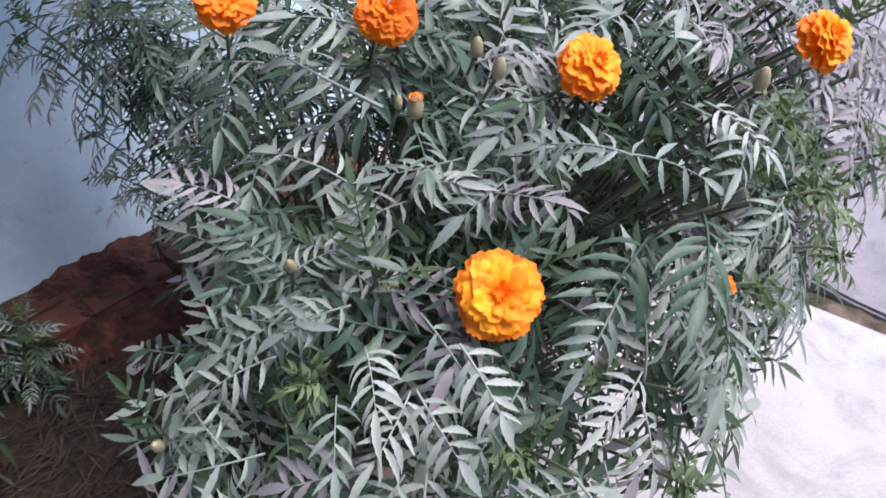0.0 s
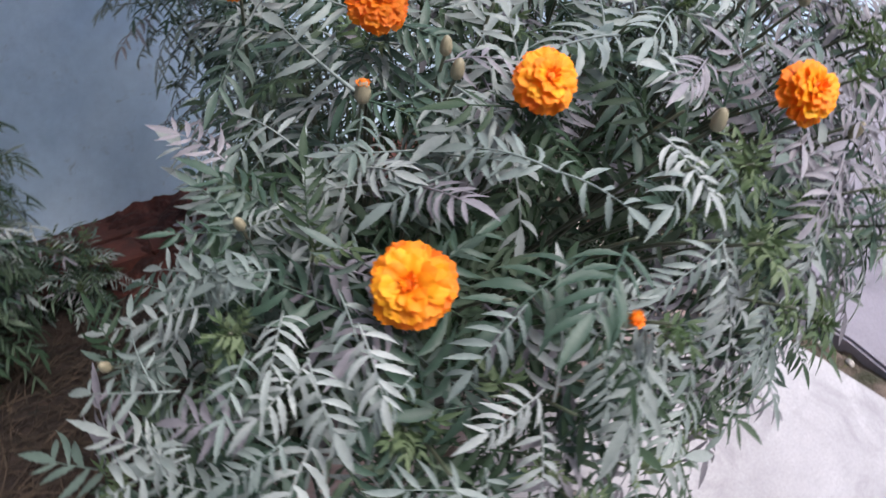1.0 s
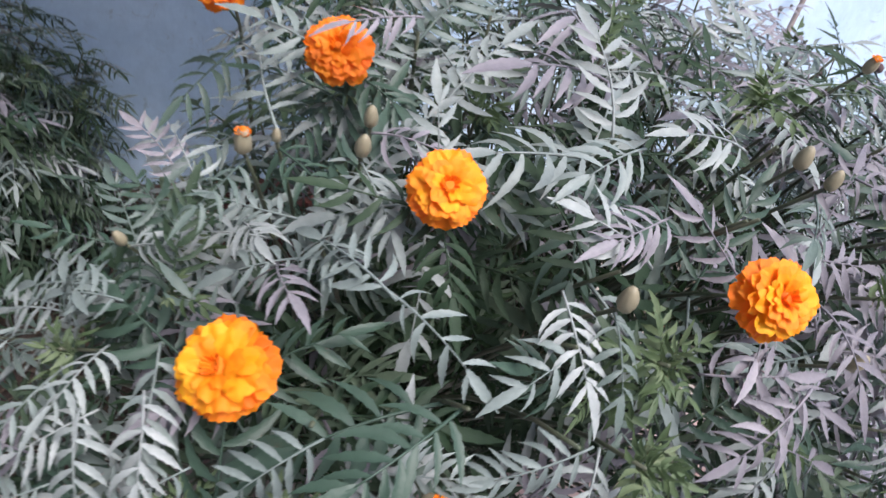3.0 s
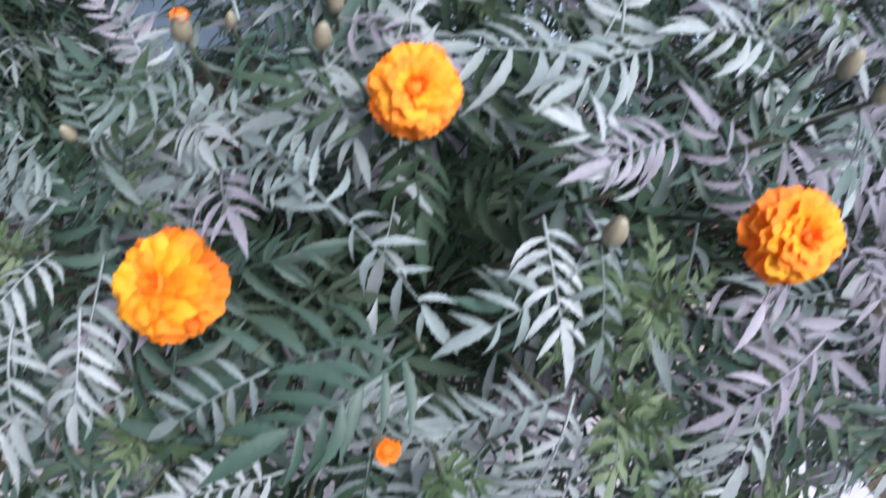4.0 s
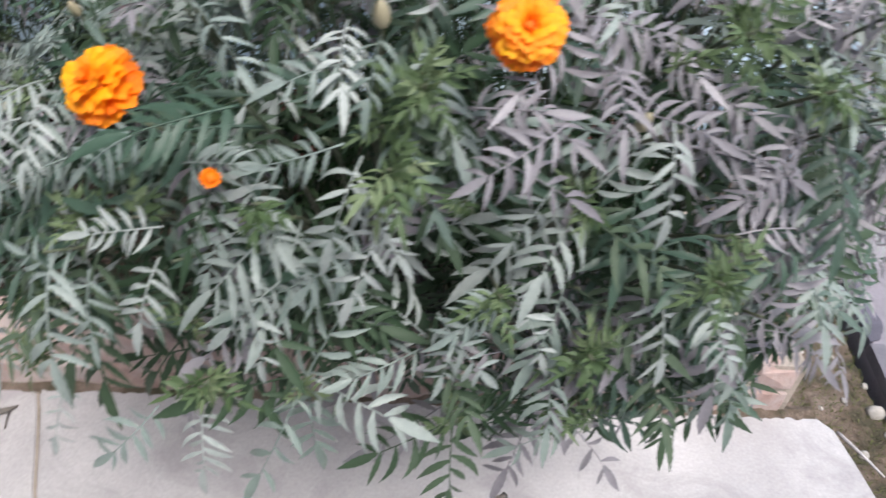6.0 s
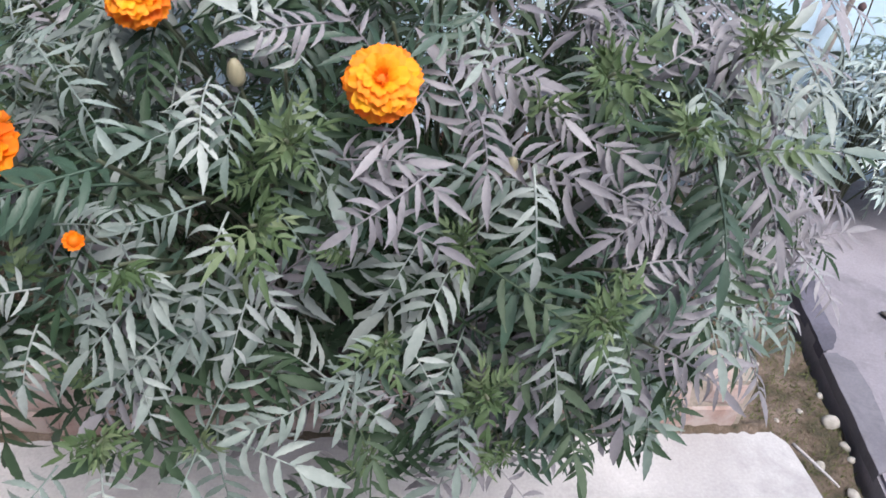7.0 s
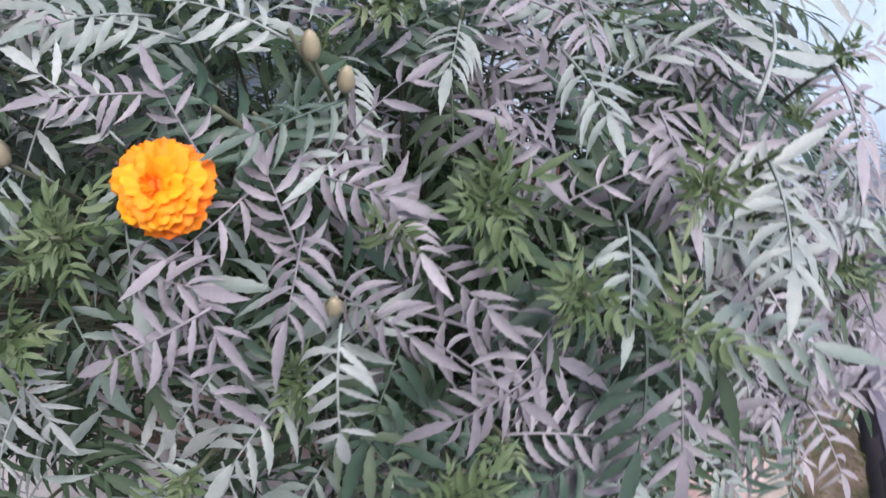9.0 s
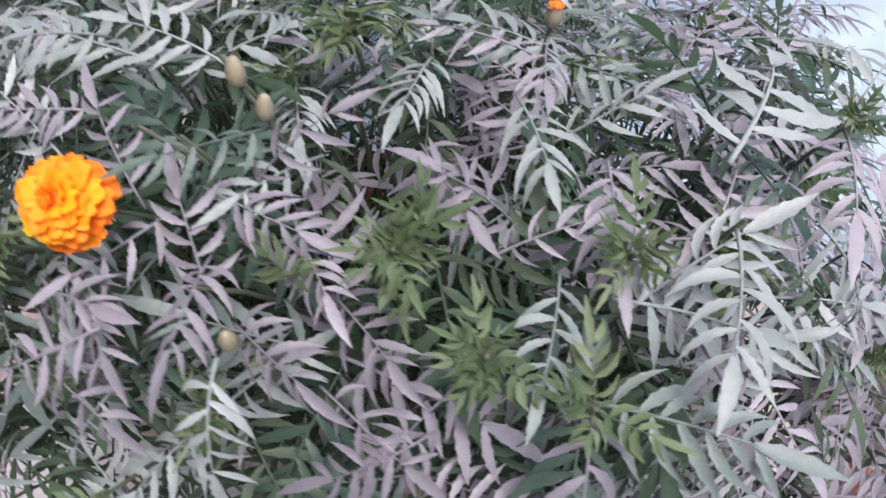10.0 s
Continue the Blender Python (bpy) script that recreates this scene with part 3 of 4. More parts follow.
rb = random.Random(21)
tips = []
tries = 0
while tries < 60000:
    tries += 1
    p = Vector((rb.uniform(-0.02, 1.32), rb.uniform(0.1, 1.25), rb.uniform(0.28, 1.05)))
    if not 0.02 < bush_depth(p) < 0.075 or (p.z < 0.6 and p.y > 0.9) or p.z < (0.615 if p.x < 0.62 else 0.52) or gapped(p, 1.0):
        continue
    space = 0.076 if p.y < 0.6 and (p.x > 0.8 or 0.22 < p.x < 0.56 and p.z > 0.7) else 0.086 if p.y < 0.6 or p.z > 0.85 else 0.105
    if all((p - t).length > space for t in tips):
        tips.append(p)

leaf_jobs = [[] for _ in ROOTS]
young_jobs = [[] for _ in ROOTS]


def shoot(plant, leaves, young, tip, grow, tuft=True, nodes=4, size=1.0):
    """A stem from the plant's root to its tip with opposite leaf pairs near the end."""
    base = plant.location
    root = base + Vector((rb.uniform(-0.03, 0.03), rb.uniform(-0.03, 0.03), -0.03))
    ctrl = root.lerp(tip, 0.45)
    ctrl.z = root.z + (tip.z - root.z) * 0.8
    ctrl = ctrl * 0.6 + (tip - grow * 0.25) * 0.4
    pts = bezier(root, ctrl, tip, 12)
    part("stem", mesh_of("stem", *tube([p - base for p in pts], [0.0042 - 0.00023 * i for i in range(13)], 5), STEM), plant)
    end = (pts[-1] - pts[-3]).normalized()
    spin = rb.uniform(0, 6.28)
    x = end.orthogonal().normalized()
    y = end.cross(x)
    dist = 0.012
    for k in range(nodes):
        at = tip - end * dist
        big = (0.84 + 0.08 * k) * size * rb.uniform(0.88, 1.12)
        for s in (0, math.pi):
            a = spin + s + rb.uniform(-0.3, 0.3)
            out = x * math.cos(a) + y * math.sin(a)
            along = out * 0.85 + end * (0.55 - 0.08 * k) + Vector((0, 0, -0.05 - 0.07 * k))
            face = end * 0.9 + Vector((0, 0, 0.55)) + out * 0.15
            leaves.append((at, along, face, min(max(1.08, size), big * 0.92)))
        spin += math.pi / 2 + rb.uniform(-0.25, 0.25)
        dist += 0.024 + 0.006 * k
    if tuft:
        for k in range(rb.randint(3, 6)):
            a = rb.uniform(0, 6.28)
            out = x * math.cos(a) + y * math.sin(a)
            young.append((tip - end * 0.006, end + out * rb.uniform(0.3, 0.9), end * 0.3 + out * -1.0 + Vector((0, 0, 0.3)), rb.uniform(0.55, 1.0)))


inner = []
for _ in range(20000):
    p = Vector((rb.uniform(0.1, 1.27), rb.uniform(0.2, 1.2), rb.uniform(0.30, 1.0)))
    if 0.13 < bush_depth(p) < 0.20 and p.z > (0.49 if p.x < 0.62 else 0.42) and all((p - t).length > 0.15 for t in inner):
        inner.append(p)
deep = []
for _ in range(12000):
    p = Vector((rb.uniform(0.2, 1.1), rb.uniform(0.3, 1.1), rb.uniform(0.34, 0.9)))
    if 0.20 < bush_depth(p) < 0.32 and p.z > 0.41 and all((p - t).length > 0.11 for t in deep):
        deep.append(p)
inner += deep
for p in inner:
    n = bush_normal(p)
    o = nearest_plant(p)
    shoot(PLANTS[o], leaf_jobs[o], young_jobs[o], p, (n + Vector((0, 0, 0.6))).normalized(), False, 3, 1.05)
for p in tips:
    n = bush_normal(p)
    grow = (n * 0.8 + Vector((0, 0, 0.75)) + Vector((rb.uniform(-0.3, 0.3), rb.uniform(-0.3, 0.3), rb.uniform(-0.2, 0.2)))).normalized()
    o = nearest_plant(p)
    shoot(PLANTS[o], leaf_jobs[o], young_jobs[o], p, grow, rb.random() < 0.4, 3, 1.06 if p.y < 0.32 and p.z < 0.93 else 0.98)

# low shoots that hang over the slab
for at in ((0.76, 0.27, 0.49), (0.88, 0.29, 0.50), (0.95, 0.33, 0.53), (1.00, 0.42, 0.60), (0.82, 0.30, 0.55), (0.93, 0.36, 0.54), (0.78, 0.23, 0.56), (0.88, 0.26, 0.57)):
    o = nearest_plant(at)
    shoot(PLANTS[o], leaf_jobs[o], young_jobs[o], Vector(at), Vector((rb.uniform(-0.3, 0.3), -0.8, -0.1)).normalized(), rb.random() < 0.5, 3)

# shoots on the side over the earth strip
for at in ((1.17, 0.44, 0.62), (1.20, 0.52, 0.68), (1.08, 0.34, 0.62), (1.18, 0.50, 0.75), (1.14, 0.40, 0.70)):
    o = nearest_plant(at)
    shoot(PLANTS[o], leaf_jobs[o], young_jobs[o], Vector(at), Vector((0.7, -0.45, rb.uniform(-0.1, 0.3))).normalized(), False, 3)

# side shoots that lean out over the corner of the slab
for at in ((0.165, 0.36, 0.60), (0.135, 0.42, 0.62)):
    o = nearest_plant(at)
    shoot(PLANTS[o], leaf_jobs[o], young_jobs[o], Vector(at), Vector((-0.65, -0.5, rb.uniform(-0.1, 0.3))).normalized(), False, 3)

# bright young tufts on the face of the bush
TUFTS = ((0.807, 0.236, 0.967), (0.758, 0.218, 0.949), (0.726, 0.359, 1.033), (0.755, 0.185, 0.914), (0.865, 0.210, 0.940), (0.714, 0.205, 0.935), (0.685, 0.289, 1.023), (0.817, 0.162, 0.803),
         (0.653, 0.162, 0.779), (0.564, 0.162, 0.884), (0.919, 0.255, 0.987), (0.476, 0.163, 0.850), (0.737, 0.162, 0.717), (0.653, 0.256, 0.988), (0.527, 0.208, 0.938), (0.225, 0.376, 0.812),
         (0.522, 0.170, 0.899), (0.373, 0.214, 0.795), (0.584, 0.197, 0.928), (0.220, 0.285, 0.630), (0.310, 0.257, 0.757), (0.423, 0.162, 0.666), (0.228, 0.257, 0.589), (0.988, 0.363, 0.942))
for at in TUFTS:
    at = Vector(at)
    o = nearest_plant(at)
    n = bush_normal(at)
    end = (n + Vector((rb.uniform(-0.3, 0.3), rb.uniform(-0.3, 0.3), 0.35))).normalized()
    shoot(PLANTS[o], [], [], at, end, False, 0)
    x = end.orthogonal().normalized()
    y = end.cross(x)
    for k in range(10):
        a = 2.4 * k
        out = x * math.cos(a) + y * math.sin(a)
        young_jobs[o].append((at - end * 0.012, end * (1.0 - 0.08 * k) + out * (0.25 + 0.11 * k), end * 0.6 - out * 0.7 + Vector((0, 0, 0.3)), rb.uniform(0.7, 1.1)))

# heads and buds
FLOWERS = [
    ((0.339, 0.287, 0.866), (-0.45, -0.55, 0.72), 0.0330, 0, "large golden orange marigold head"),
    ((0.472, 0.307, 0.983), (-0.15, -0.72, 0.66), 0.0250, 1, "golden orange marigold head"),
    ((0.646, 0.205, 0.967), (-0.05, -0.80, 0.60), 0.0255, 1, "round golden orange marigold head"),
    ((0.428, 0.473, 1.008), (-0.25, -0.75, 0.6), 0.027, 0, "deep orange marigold head"),
    ((0.343, 0.574, 1.028), (-0.35, -0.7, 0.6), 0.0265, 0, "deep orange marigold head"),
]
for i, (at, facing, radius, kind, label) in enumerate(FLOWERS):
    o = nearest_plant(at)
    flower_head(PLANTS[o], at, facing, radius, PETALS_GOLD if i in (0, 1, 2) else PETALS_ORANGE, 60 + i, label)
    f = Vector(facing).normalized()
    shoot(PLANTS[o], leaf_jobs[o], young_jobs[o], Vector(at) - f * radius, f, False, 3, 0.9)
BUDS = [
    ((0.446, 0.176, 0.859), (0.2, -0.75, 0.6), 0.0062, 1.0, "small marigold bud opening orange"),
    ((0.354, 0.369, 0.982), (0, -0.2, 1), 0.0068, 0.5, "green bud with an orange tip"),
    ((0.378, 0.415, 0.964), (0, -0.2, 1), 0.0040, 0, "small green flower bud"),
    ((0.438, 0.386, 0.993), (0, -0.2, 1), 0.0058, 0, "plump green flower bud"),
    ((0.428, 0.356, 0.986), (0.05, -0.3, 1), 0.0062, 0, "plump green flower bud"),
    ((0.554, 0.214, 0.965), (-0.05, -0.2, 1), 0.0066, 0, "plump green flower bud"),
    ((0.700, 0.279, 1.020), (0, -0.2, 1), 0.0062, 0, "plump brownish green flower bud"),
    ((0.722, 0.269, 1.009), (0.1, -0.2, 1), 0.0055, 0, "plump brownish green flower bud"),
    ((0.735, 0.199, 0.912), (0.1, -0.4, 0.9), 0.0060, 0, "pinkish green flower bud"),
    ((0.135, 0.492, 0.731), (-0.3, -0.4, 0.8), 0.0060, 0, "brownish green flower bud"),
    ((0.265, 0.433, 0.868), (-0.3, -0.3, 0.9), 0.0055, 0, "brownish green flower bud"),
    ((0.845, 0.390, 1.048), (0.1, -0.3, 0.9), 0.0058, 0.6, "small bud with an orange tip"),
]
for i, (at, facing, radius, opening, label) in enumerate(BUDS):
    o = nearest_plant(at)
    flower_bud(PLANTS[o], at, facing, radius, opening, 80 + i, label)
    f = Vector(facing).normalized()
    shoot(PLANTS[o], leaf_jobs[o], young_jobs[o], Vector(at) - f * radius, f, False, 2, 0.75)

# large leaves that stand out on the face of the bush
STANDOUT = []


def key_leaf(base, tip, lilac=False):
    base, tip = Vector(base), Vector(tip)
    if gapped(base.lerp(tip, 0.5), 0.8):
        return
    along = tip - base
    k = len(STANDOUT)
    v = k % len(SHAPES)
    reach = ENDS[v].length
    s = min(1.25, max(0.62, along.length / reach))
    base = tip - along.normalized() * reach * s
    base -= bush_normal(base) * 0.016
    along = (tip - base).normalized()
    face = bush_normal(tip) * 0.7 + Vector((0, -0.45, 0.65))
    o = nearest_plant(base)
    turn = ENDS[v].rotation_difference(Vector((0, 1, 0))).to_matrix().to_4x4()
    m = frame_of(base - ROOTS[o], along, face, s) @ turn
    STANDOUT.append((base, tip))
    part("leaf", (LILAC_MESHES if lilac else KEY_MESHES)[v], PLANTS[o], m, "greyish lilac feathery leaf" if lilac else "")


key_leaf((1.035, 0.349, 0.861), (1.100, 0.330, 0.775), True)
key_leaf((0.461, 0.443, 1.053), (0.400, 0.440, 1.027), True)
key_leaf((0.214, 0.448, 0.829), (0.191, 0.508, 0.806))
key_leaf((0.161, 0.449, 0.777), (0.176, 0.500, 0.792))
key_leaf((0.230, 0.313, 0.821), (0.212, 0.283, 0.801))
key_leaf((0.207, 0.295, 0.799), (0.153, 0.364, 0.765), True)
key_leaf((0.136, 0.369, 0.748), (0.155, 0.311, 0.760))
key_leaf((0.229, 0.421, 0.843), (0.251, 0.362, 0.853))
key_leaf((0.240, 0.389, 0.851), (0.208, 0.417, 0.826))
key_leaf((0.317, 0.418, 0.925), (0.303, 0.527, 0.920))
key_leaf((0.342, 0.391, 0.930), (0.316, 0.412, 0.923))
key_leaf((0.368, 0.599, 0.969), (0.333, 0.693, 0.947))
key_leaf((0.200, 0.325, 0.803), (0.176, 0.298, 0.770))
key_leaf((0.370, 0.305, 0.927), (0.385, 0.243, 0.926), True)
key_leaf((0.482, 0.228, 0.949), (0.427, 0.244, 0.962), True)
key_leaf((0.422, 0.242, 0.959), (0.387, 0.320, 0.944))
key_leaf((0.373, 0.439, 0.965), (0.380, 0.620, 0.972))
key_leaf((0.348, 0.370, 0.924), (0.371, 0.311, 0.927))
key_leaf((0.364, 0.316, 0.925), (0.322, 0.335, 0.892))
key_leaf((0.393, 0.311, 0.951), (0.413, 0.246, 0.959))
key_leaf((0.251, 0.405, 0.859), (0.171, 0.473, 0.788))
key_leaf((0.210, 0.413, 0.827), (0.157, 0.461, 0.775))
key_leaf((0.166, 0.380, 0.781), (0.099, 0.465, 0.740))
key_leaf((0.248, 0.298, 0.831), (0.183, 0.295, 0.774))
key_leaf((0.283, 0.264, 0.845), (0.286, 0.235, 0.795))
key_leaf((0.279, 0.246, 0.805), (0.244, 0.253, 0.775))
key_leaf((0.629, 0.404, 1.028), (0.488, 0.371, 1.032), True)
key_leaf((0.655, 0.600, 1.030), (0.614, 0.420, 1.029), True)
key_leaf((0.517, 0.263, 0.985), (0.509, 0.236, 0.958))
key_leaf((0.477, 0.232, 0.954), (0.522, 0.213, 0.940))
key_leaf((0.515, 0.203, 0.927), (0.467, 0.193, 0.905))
key_leaf((0.491, 0.173, 0.878), (0.460, 0.183, 0.861))
key_leaf((0.643, 0.163, 0.896), (0.607, 0.162, 0.866), True)
key_leaf((0.667, 0.180, 0.914), (0.709, 0.153, 0.892), True)
key_leaf((0.531, 0.203, 0.928), (0.533, 0.174, 0.898))
key_leaf((0.539, 0.166, 0.865), (0.521, 0.160, 0.796))
key_leaf((0.653, 0.237, 0.963), (0.602, 0.281, 1.008), True)
key_leaf((0.453, 0.209, 0.921), (0.420, 0.213, 0.919))
key_leaf((0.440, 0.253, 0.972), (0.455, 0.233, 0.953))
key_leaf((0.442, 0.183, 0.822), (0.431, 0.171, 0.748))
key_leaf((0.389, 0.183, 0.772), (0.371, 0.172, 0.686))
key_leaf((0.334, 0.181, 0.761), (0.338, 0.171, 0.672))
key_leaf((0.372, 0.193, 0.794), (0.315, 0.205, 0.776))
key_leaf((0.371, 0.214, 0.859), (0.327, 0.224, 0.810))
key_leaf((0.460, 0.168, 0.761), (0.473, 0.165, 0.667))
key_leaf((0.410, 0.167, 0.615), (0.410, 0.157, 0.508))
key_leaf((0.372, 0.167, 0.610), (0.305, 0.166, 0.536))
key_leaf((0.293, 0.169, 0.631), (0.278, 0.166, 0.554))
key_leaf((0.154, 0.327, 0.762), (0.071, 0.377, 0.689))
key_leaf((0.643, 0.189, 0.919), (0.697, 0.185, 0.920), True)
key_leaf((0.562, 0.165, 0.839), (0.535, 0.155, 0.746))
key_leaf((0.562, 0.165, 0.825), (0.585, 0.165, 0.789))
key_leaf((0.531, 0.164, 0.814), (0.495, 0.161, 0.757))
key_leaf((0.661, 0.164, 0.844), (0.643, 0.170, 0.805))
key_leaf((0.634, 0.170, 0.737), (0.594, 0.162, 0.714))
key_leaf((0.626, 0.167, 0.720), (0.668, 0.168, 0.667))
key_leaf((0.673, 0.157, 0.876), (0.710, 0.158, 0.856), True)
key_leaf((0.479, 0.177, 0.821), (0.505, 0.162, 0.787))
key_leaf((0.474, 0.165, 0.756), (0.428, 0.167, 0.701))
key_leaf((0.644, 0.172, 0.777), (0.590, 0.165, 0.805))
key_leaf((0.628, 0.166, 0.707), (0.609, 0.165, 0.651))
key_leaf((0.583, 0.258, 0.984), (0.533, 0.245, 0.968), True)
key_leaf((0.549, 0.280, 1.005), (0.522, 0.269, 0.994))
key_leaf((0.443, 0.227, 0.941), (0.479, 0.197, 0.909))
key_leaf((0.715, 0.176, 0.909), (0.717, 0.154, 0.885), True)
key_leaf((0.792, 0.222, 0.924), (0.845, 0.200, 0.903), True)
key_leaf((0.833, 0.177, 0.890), (0.866, 0.175, 0.873), True)
key_leaf((0.720, 0.244, 0.965), (0.784, 0.249, 0.945), True)
key_leaf((0.823, 0.290, 0.977), (0.853, 0.274, 0.953), True)
key_leaf((0.814, 0.290, 0.981), (0.778, 0.287, 0.994), True)
key_leaf((0.920, 0.257, 0.956), (1.026, 0.332, 0.899))
key_leaf((1.016, 0.320, 0.816), (1.064, 0.361, 0.705))
key_leaf((0.780, 0.166, 0.791), (0.800, 0.168, 0.677))
key_leaf((0.819, 0.168, 0.779), (0.861, 0.158, 0.692))
key_leaf((0.752, 0.174, 0.903), (0.793, 0.166, 0.873))
key_leaf((0.750, 0.161, 0.876), (0.753, 0.161, 0.838))
key_leaf((0.657, 0.210, 0.939), (0.625, 0.178, 0.907), True)
key_leaf((0.682, 0.388, 1.026), (0.660, 0.316, 1.028))
key_leaf((0.690, 0.233, 0.957), (0.669, 0.258, 0.984), True)
key_leaf((0.721, 0.252, 0.971), (0.698, 0.227, 0.952))
key_leaf((0.760, 0.239, 0.945), (0.799, 0.211, 0.918), True)
key_leaf((0.636, 0.298, 1.025), (0.588, 0.298, 1.025))
key_leaf((0.746, 0.276, 0.997), (0.773, 0.303, 1.020), True)
key_leaf((0.779, 0.189, 0.906), (0.815, 0.182, 0.896), True)
key_leaf((0.855, 0.319, 1.008), (0.879, 0.288, 0.980))
key_leaf((0.882, 0.278, 0.973), (0.924, 0.292, 0.995), True)
key_leaf((0.913, 0.276, 0.978), (0.926, 0.245, 0.947), True)
key_leaf((0.964, 0.335, 1.012), (0.985, 0.504, 1.019))
key_leaf((0.858, 0.213, 0.914), (0.814, 0.170, 0.867), True)
key_leaf((0.967, 0.278, 0.941), (1.041, 0.342, 0.778), True)
key_leaf((0.892, 0.226, 0.921), (0.893, 0.200, 0.896))
key_leaf((0.800, 0.405, 1.017), (0.747, 0.456, 1.023), True)
key_leaf((0.914, 0.406, 1.014), (0.942, 0.346, 1.011), True)
key_leaf((1.022, 0.328, 0.989), (1.056, 0.360, 0.911))
key_leaf((0.288, 0.323, 0.866), (0.281, 0.240, 0.795))
key_leaf((0.213, 0.278, 0.784), (0.160, 0.299, 0.736))
key_leaf((0.250, 0.261, 0.808), (0.256, 0.242, 0.771))
key_leaf((0.299, 0.197, 0.748), (0.261, 0.231, 0.751))
key_leaf((0.455, 0.185, 0.864), (0.493, 0.175, 0.871))
key_leaf((0.563, 0.258, 0.979), (0.518, 0.274, 0.998))
key_leaf((0.677, 0.172, 0.745), (0.707, 0.168, 0.685))
key_leaf((0.830, 0.176, 0.887), (0.780, 0.164, 0.853), True)


def covers_key(at, along, s):
    """Whether a leaf would lie on a flower head, a tuft or one of the large leaves."""
    mid = at + Vector(along).normalized() * 0.055 * s
    end = at + Vector(along).normalized() * 0.10 * s
    for head, facing, radius, kind, label in FLOWERS:
        axis = Vector(facing).normalized()
        for p in (at.lerp(end, 0.3), mid, at.lerp(end, 0.8), end):
            d = p - Vector(head)
            up = d.dot(axis)
            if -0.008 < up < 0.2 and (d - axis * up).length < radius * 1.2 + 0.25 * up + 0.014 * (s > 0.6):
                return True
    for bud, facing, radius, opening, label in BUDS:
        axis = Vector(facing).normalized()
        for p in (mid, end):
            d = p - Vector(bud)
            up = d.dot(axis)
            if up > -0.01 and (d - axis * up).length < 0.022 + 0.25 * up:
                return True
    if s > 0.6:
        for p in TUFTS:
            d = mid - Vector(p)
            if d.length < 0.032 and bush_depth(mid) < bush_depth(Vector(p)) + 0.01:
                return True
    for a, b in STANDOUT:
        d = b - a
        t = min(1.0, max(0.0, (mid - a).dot(d) / d.length_squared))
        if (mid - a - d * t).length < 0.026 and bush_depth(mid) < bush_depth(a + d * t) + 0.016:
            return True
    return s > 0.6 and (gapped(mid, 0.9) or bush_depth(mid) < -0.012 and mid.y < 0.5 and mid.x < 1.0)


for o, plant in enumerate(PLANTS):
    jobs = [j for j in leaf_jobs[o] if not covers_key(j[0], j[1], j[3])]
    jobs.sort(key=lambda j: bush_depth(j[0]) + 0.35 * max(0.0, j[0].y - 0.75))
    for i, (at, along, face, s) in enumerate(jobs[:285]):
        pick = rb.random()
        # shade coloured in: dark green likelier deeper and lower; lilac likelier towards +x
        pool = LILAC_MESHES if pick < 0.05 + 0.8 * max(0.0, at.x - 0.55) else SHADE_GREEN_MESHES if pick > 1.0 - (4.5 - 2.5 * min(1.0, max(0.0, at.x - 0.45))) * bush_depth(at) - 0.18 * (at.z < 0.75 and at.x > 0.4) else LEAF_MESHES
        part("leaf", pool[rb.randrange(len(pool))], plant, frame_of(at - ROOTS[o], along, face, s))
    # leaves past the first 285; deep ones take the copy coloured for shade
    for mat, low, high in ((LEAF_MASS, -1.0, 0.10), (LEAF_SHADED, 0.10, 9.0)):
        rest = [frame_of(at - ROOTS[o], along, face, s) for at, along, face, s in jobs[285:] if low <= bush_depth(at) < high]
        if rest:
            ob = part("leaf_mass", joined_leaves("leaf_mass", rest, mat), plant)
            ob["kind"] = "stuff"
    for at, along, face, s in [j for j in young_jobs[o] if not covers_key(j[0], j[1], 0.3)]:
        part("young_leaf", YOUNG_MESHES[rb.randrange(len(YOUNG_MESHES))], plant, frame_of(at - ROOTS[o], along, face, s))


# ---- plants farther back ----
BACK_MESHES = [mesh_of("leaf", v, f, LEAF) for v, f in CHEAP]
BACK_SHADE_GREEN = [mesh_of("leaf", v, f, LEAF_SHADE_GREEN) for v, f in CHEAP]
BACK_LILAC = [mesh_of("leaf", v, f, LEAF_LILAC) for v, f in CHEAP]


PALE_SHAPES = [leaf_shape(700 + i, 4, 0.09 + 0.008 * i, 0.036, 0.2 + 0.1 * i, 5, 1.25) for i in range(4)]
PALE_MESHES = [mesh_of("leaf", v, f, LEAF_HAZED) for v, f in PALE_SHAPES]


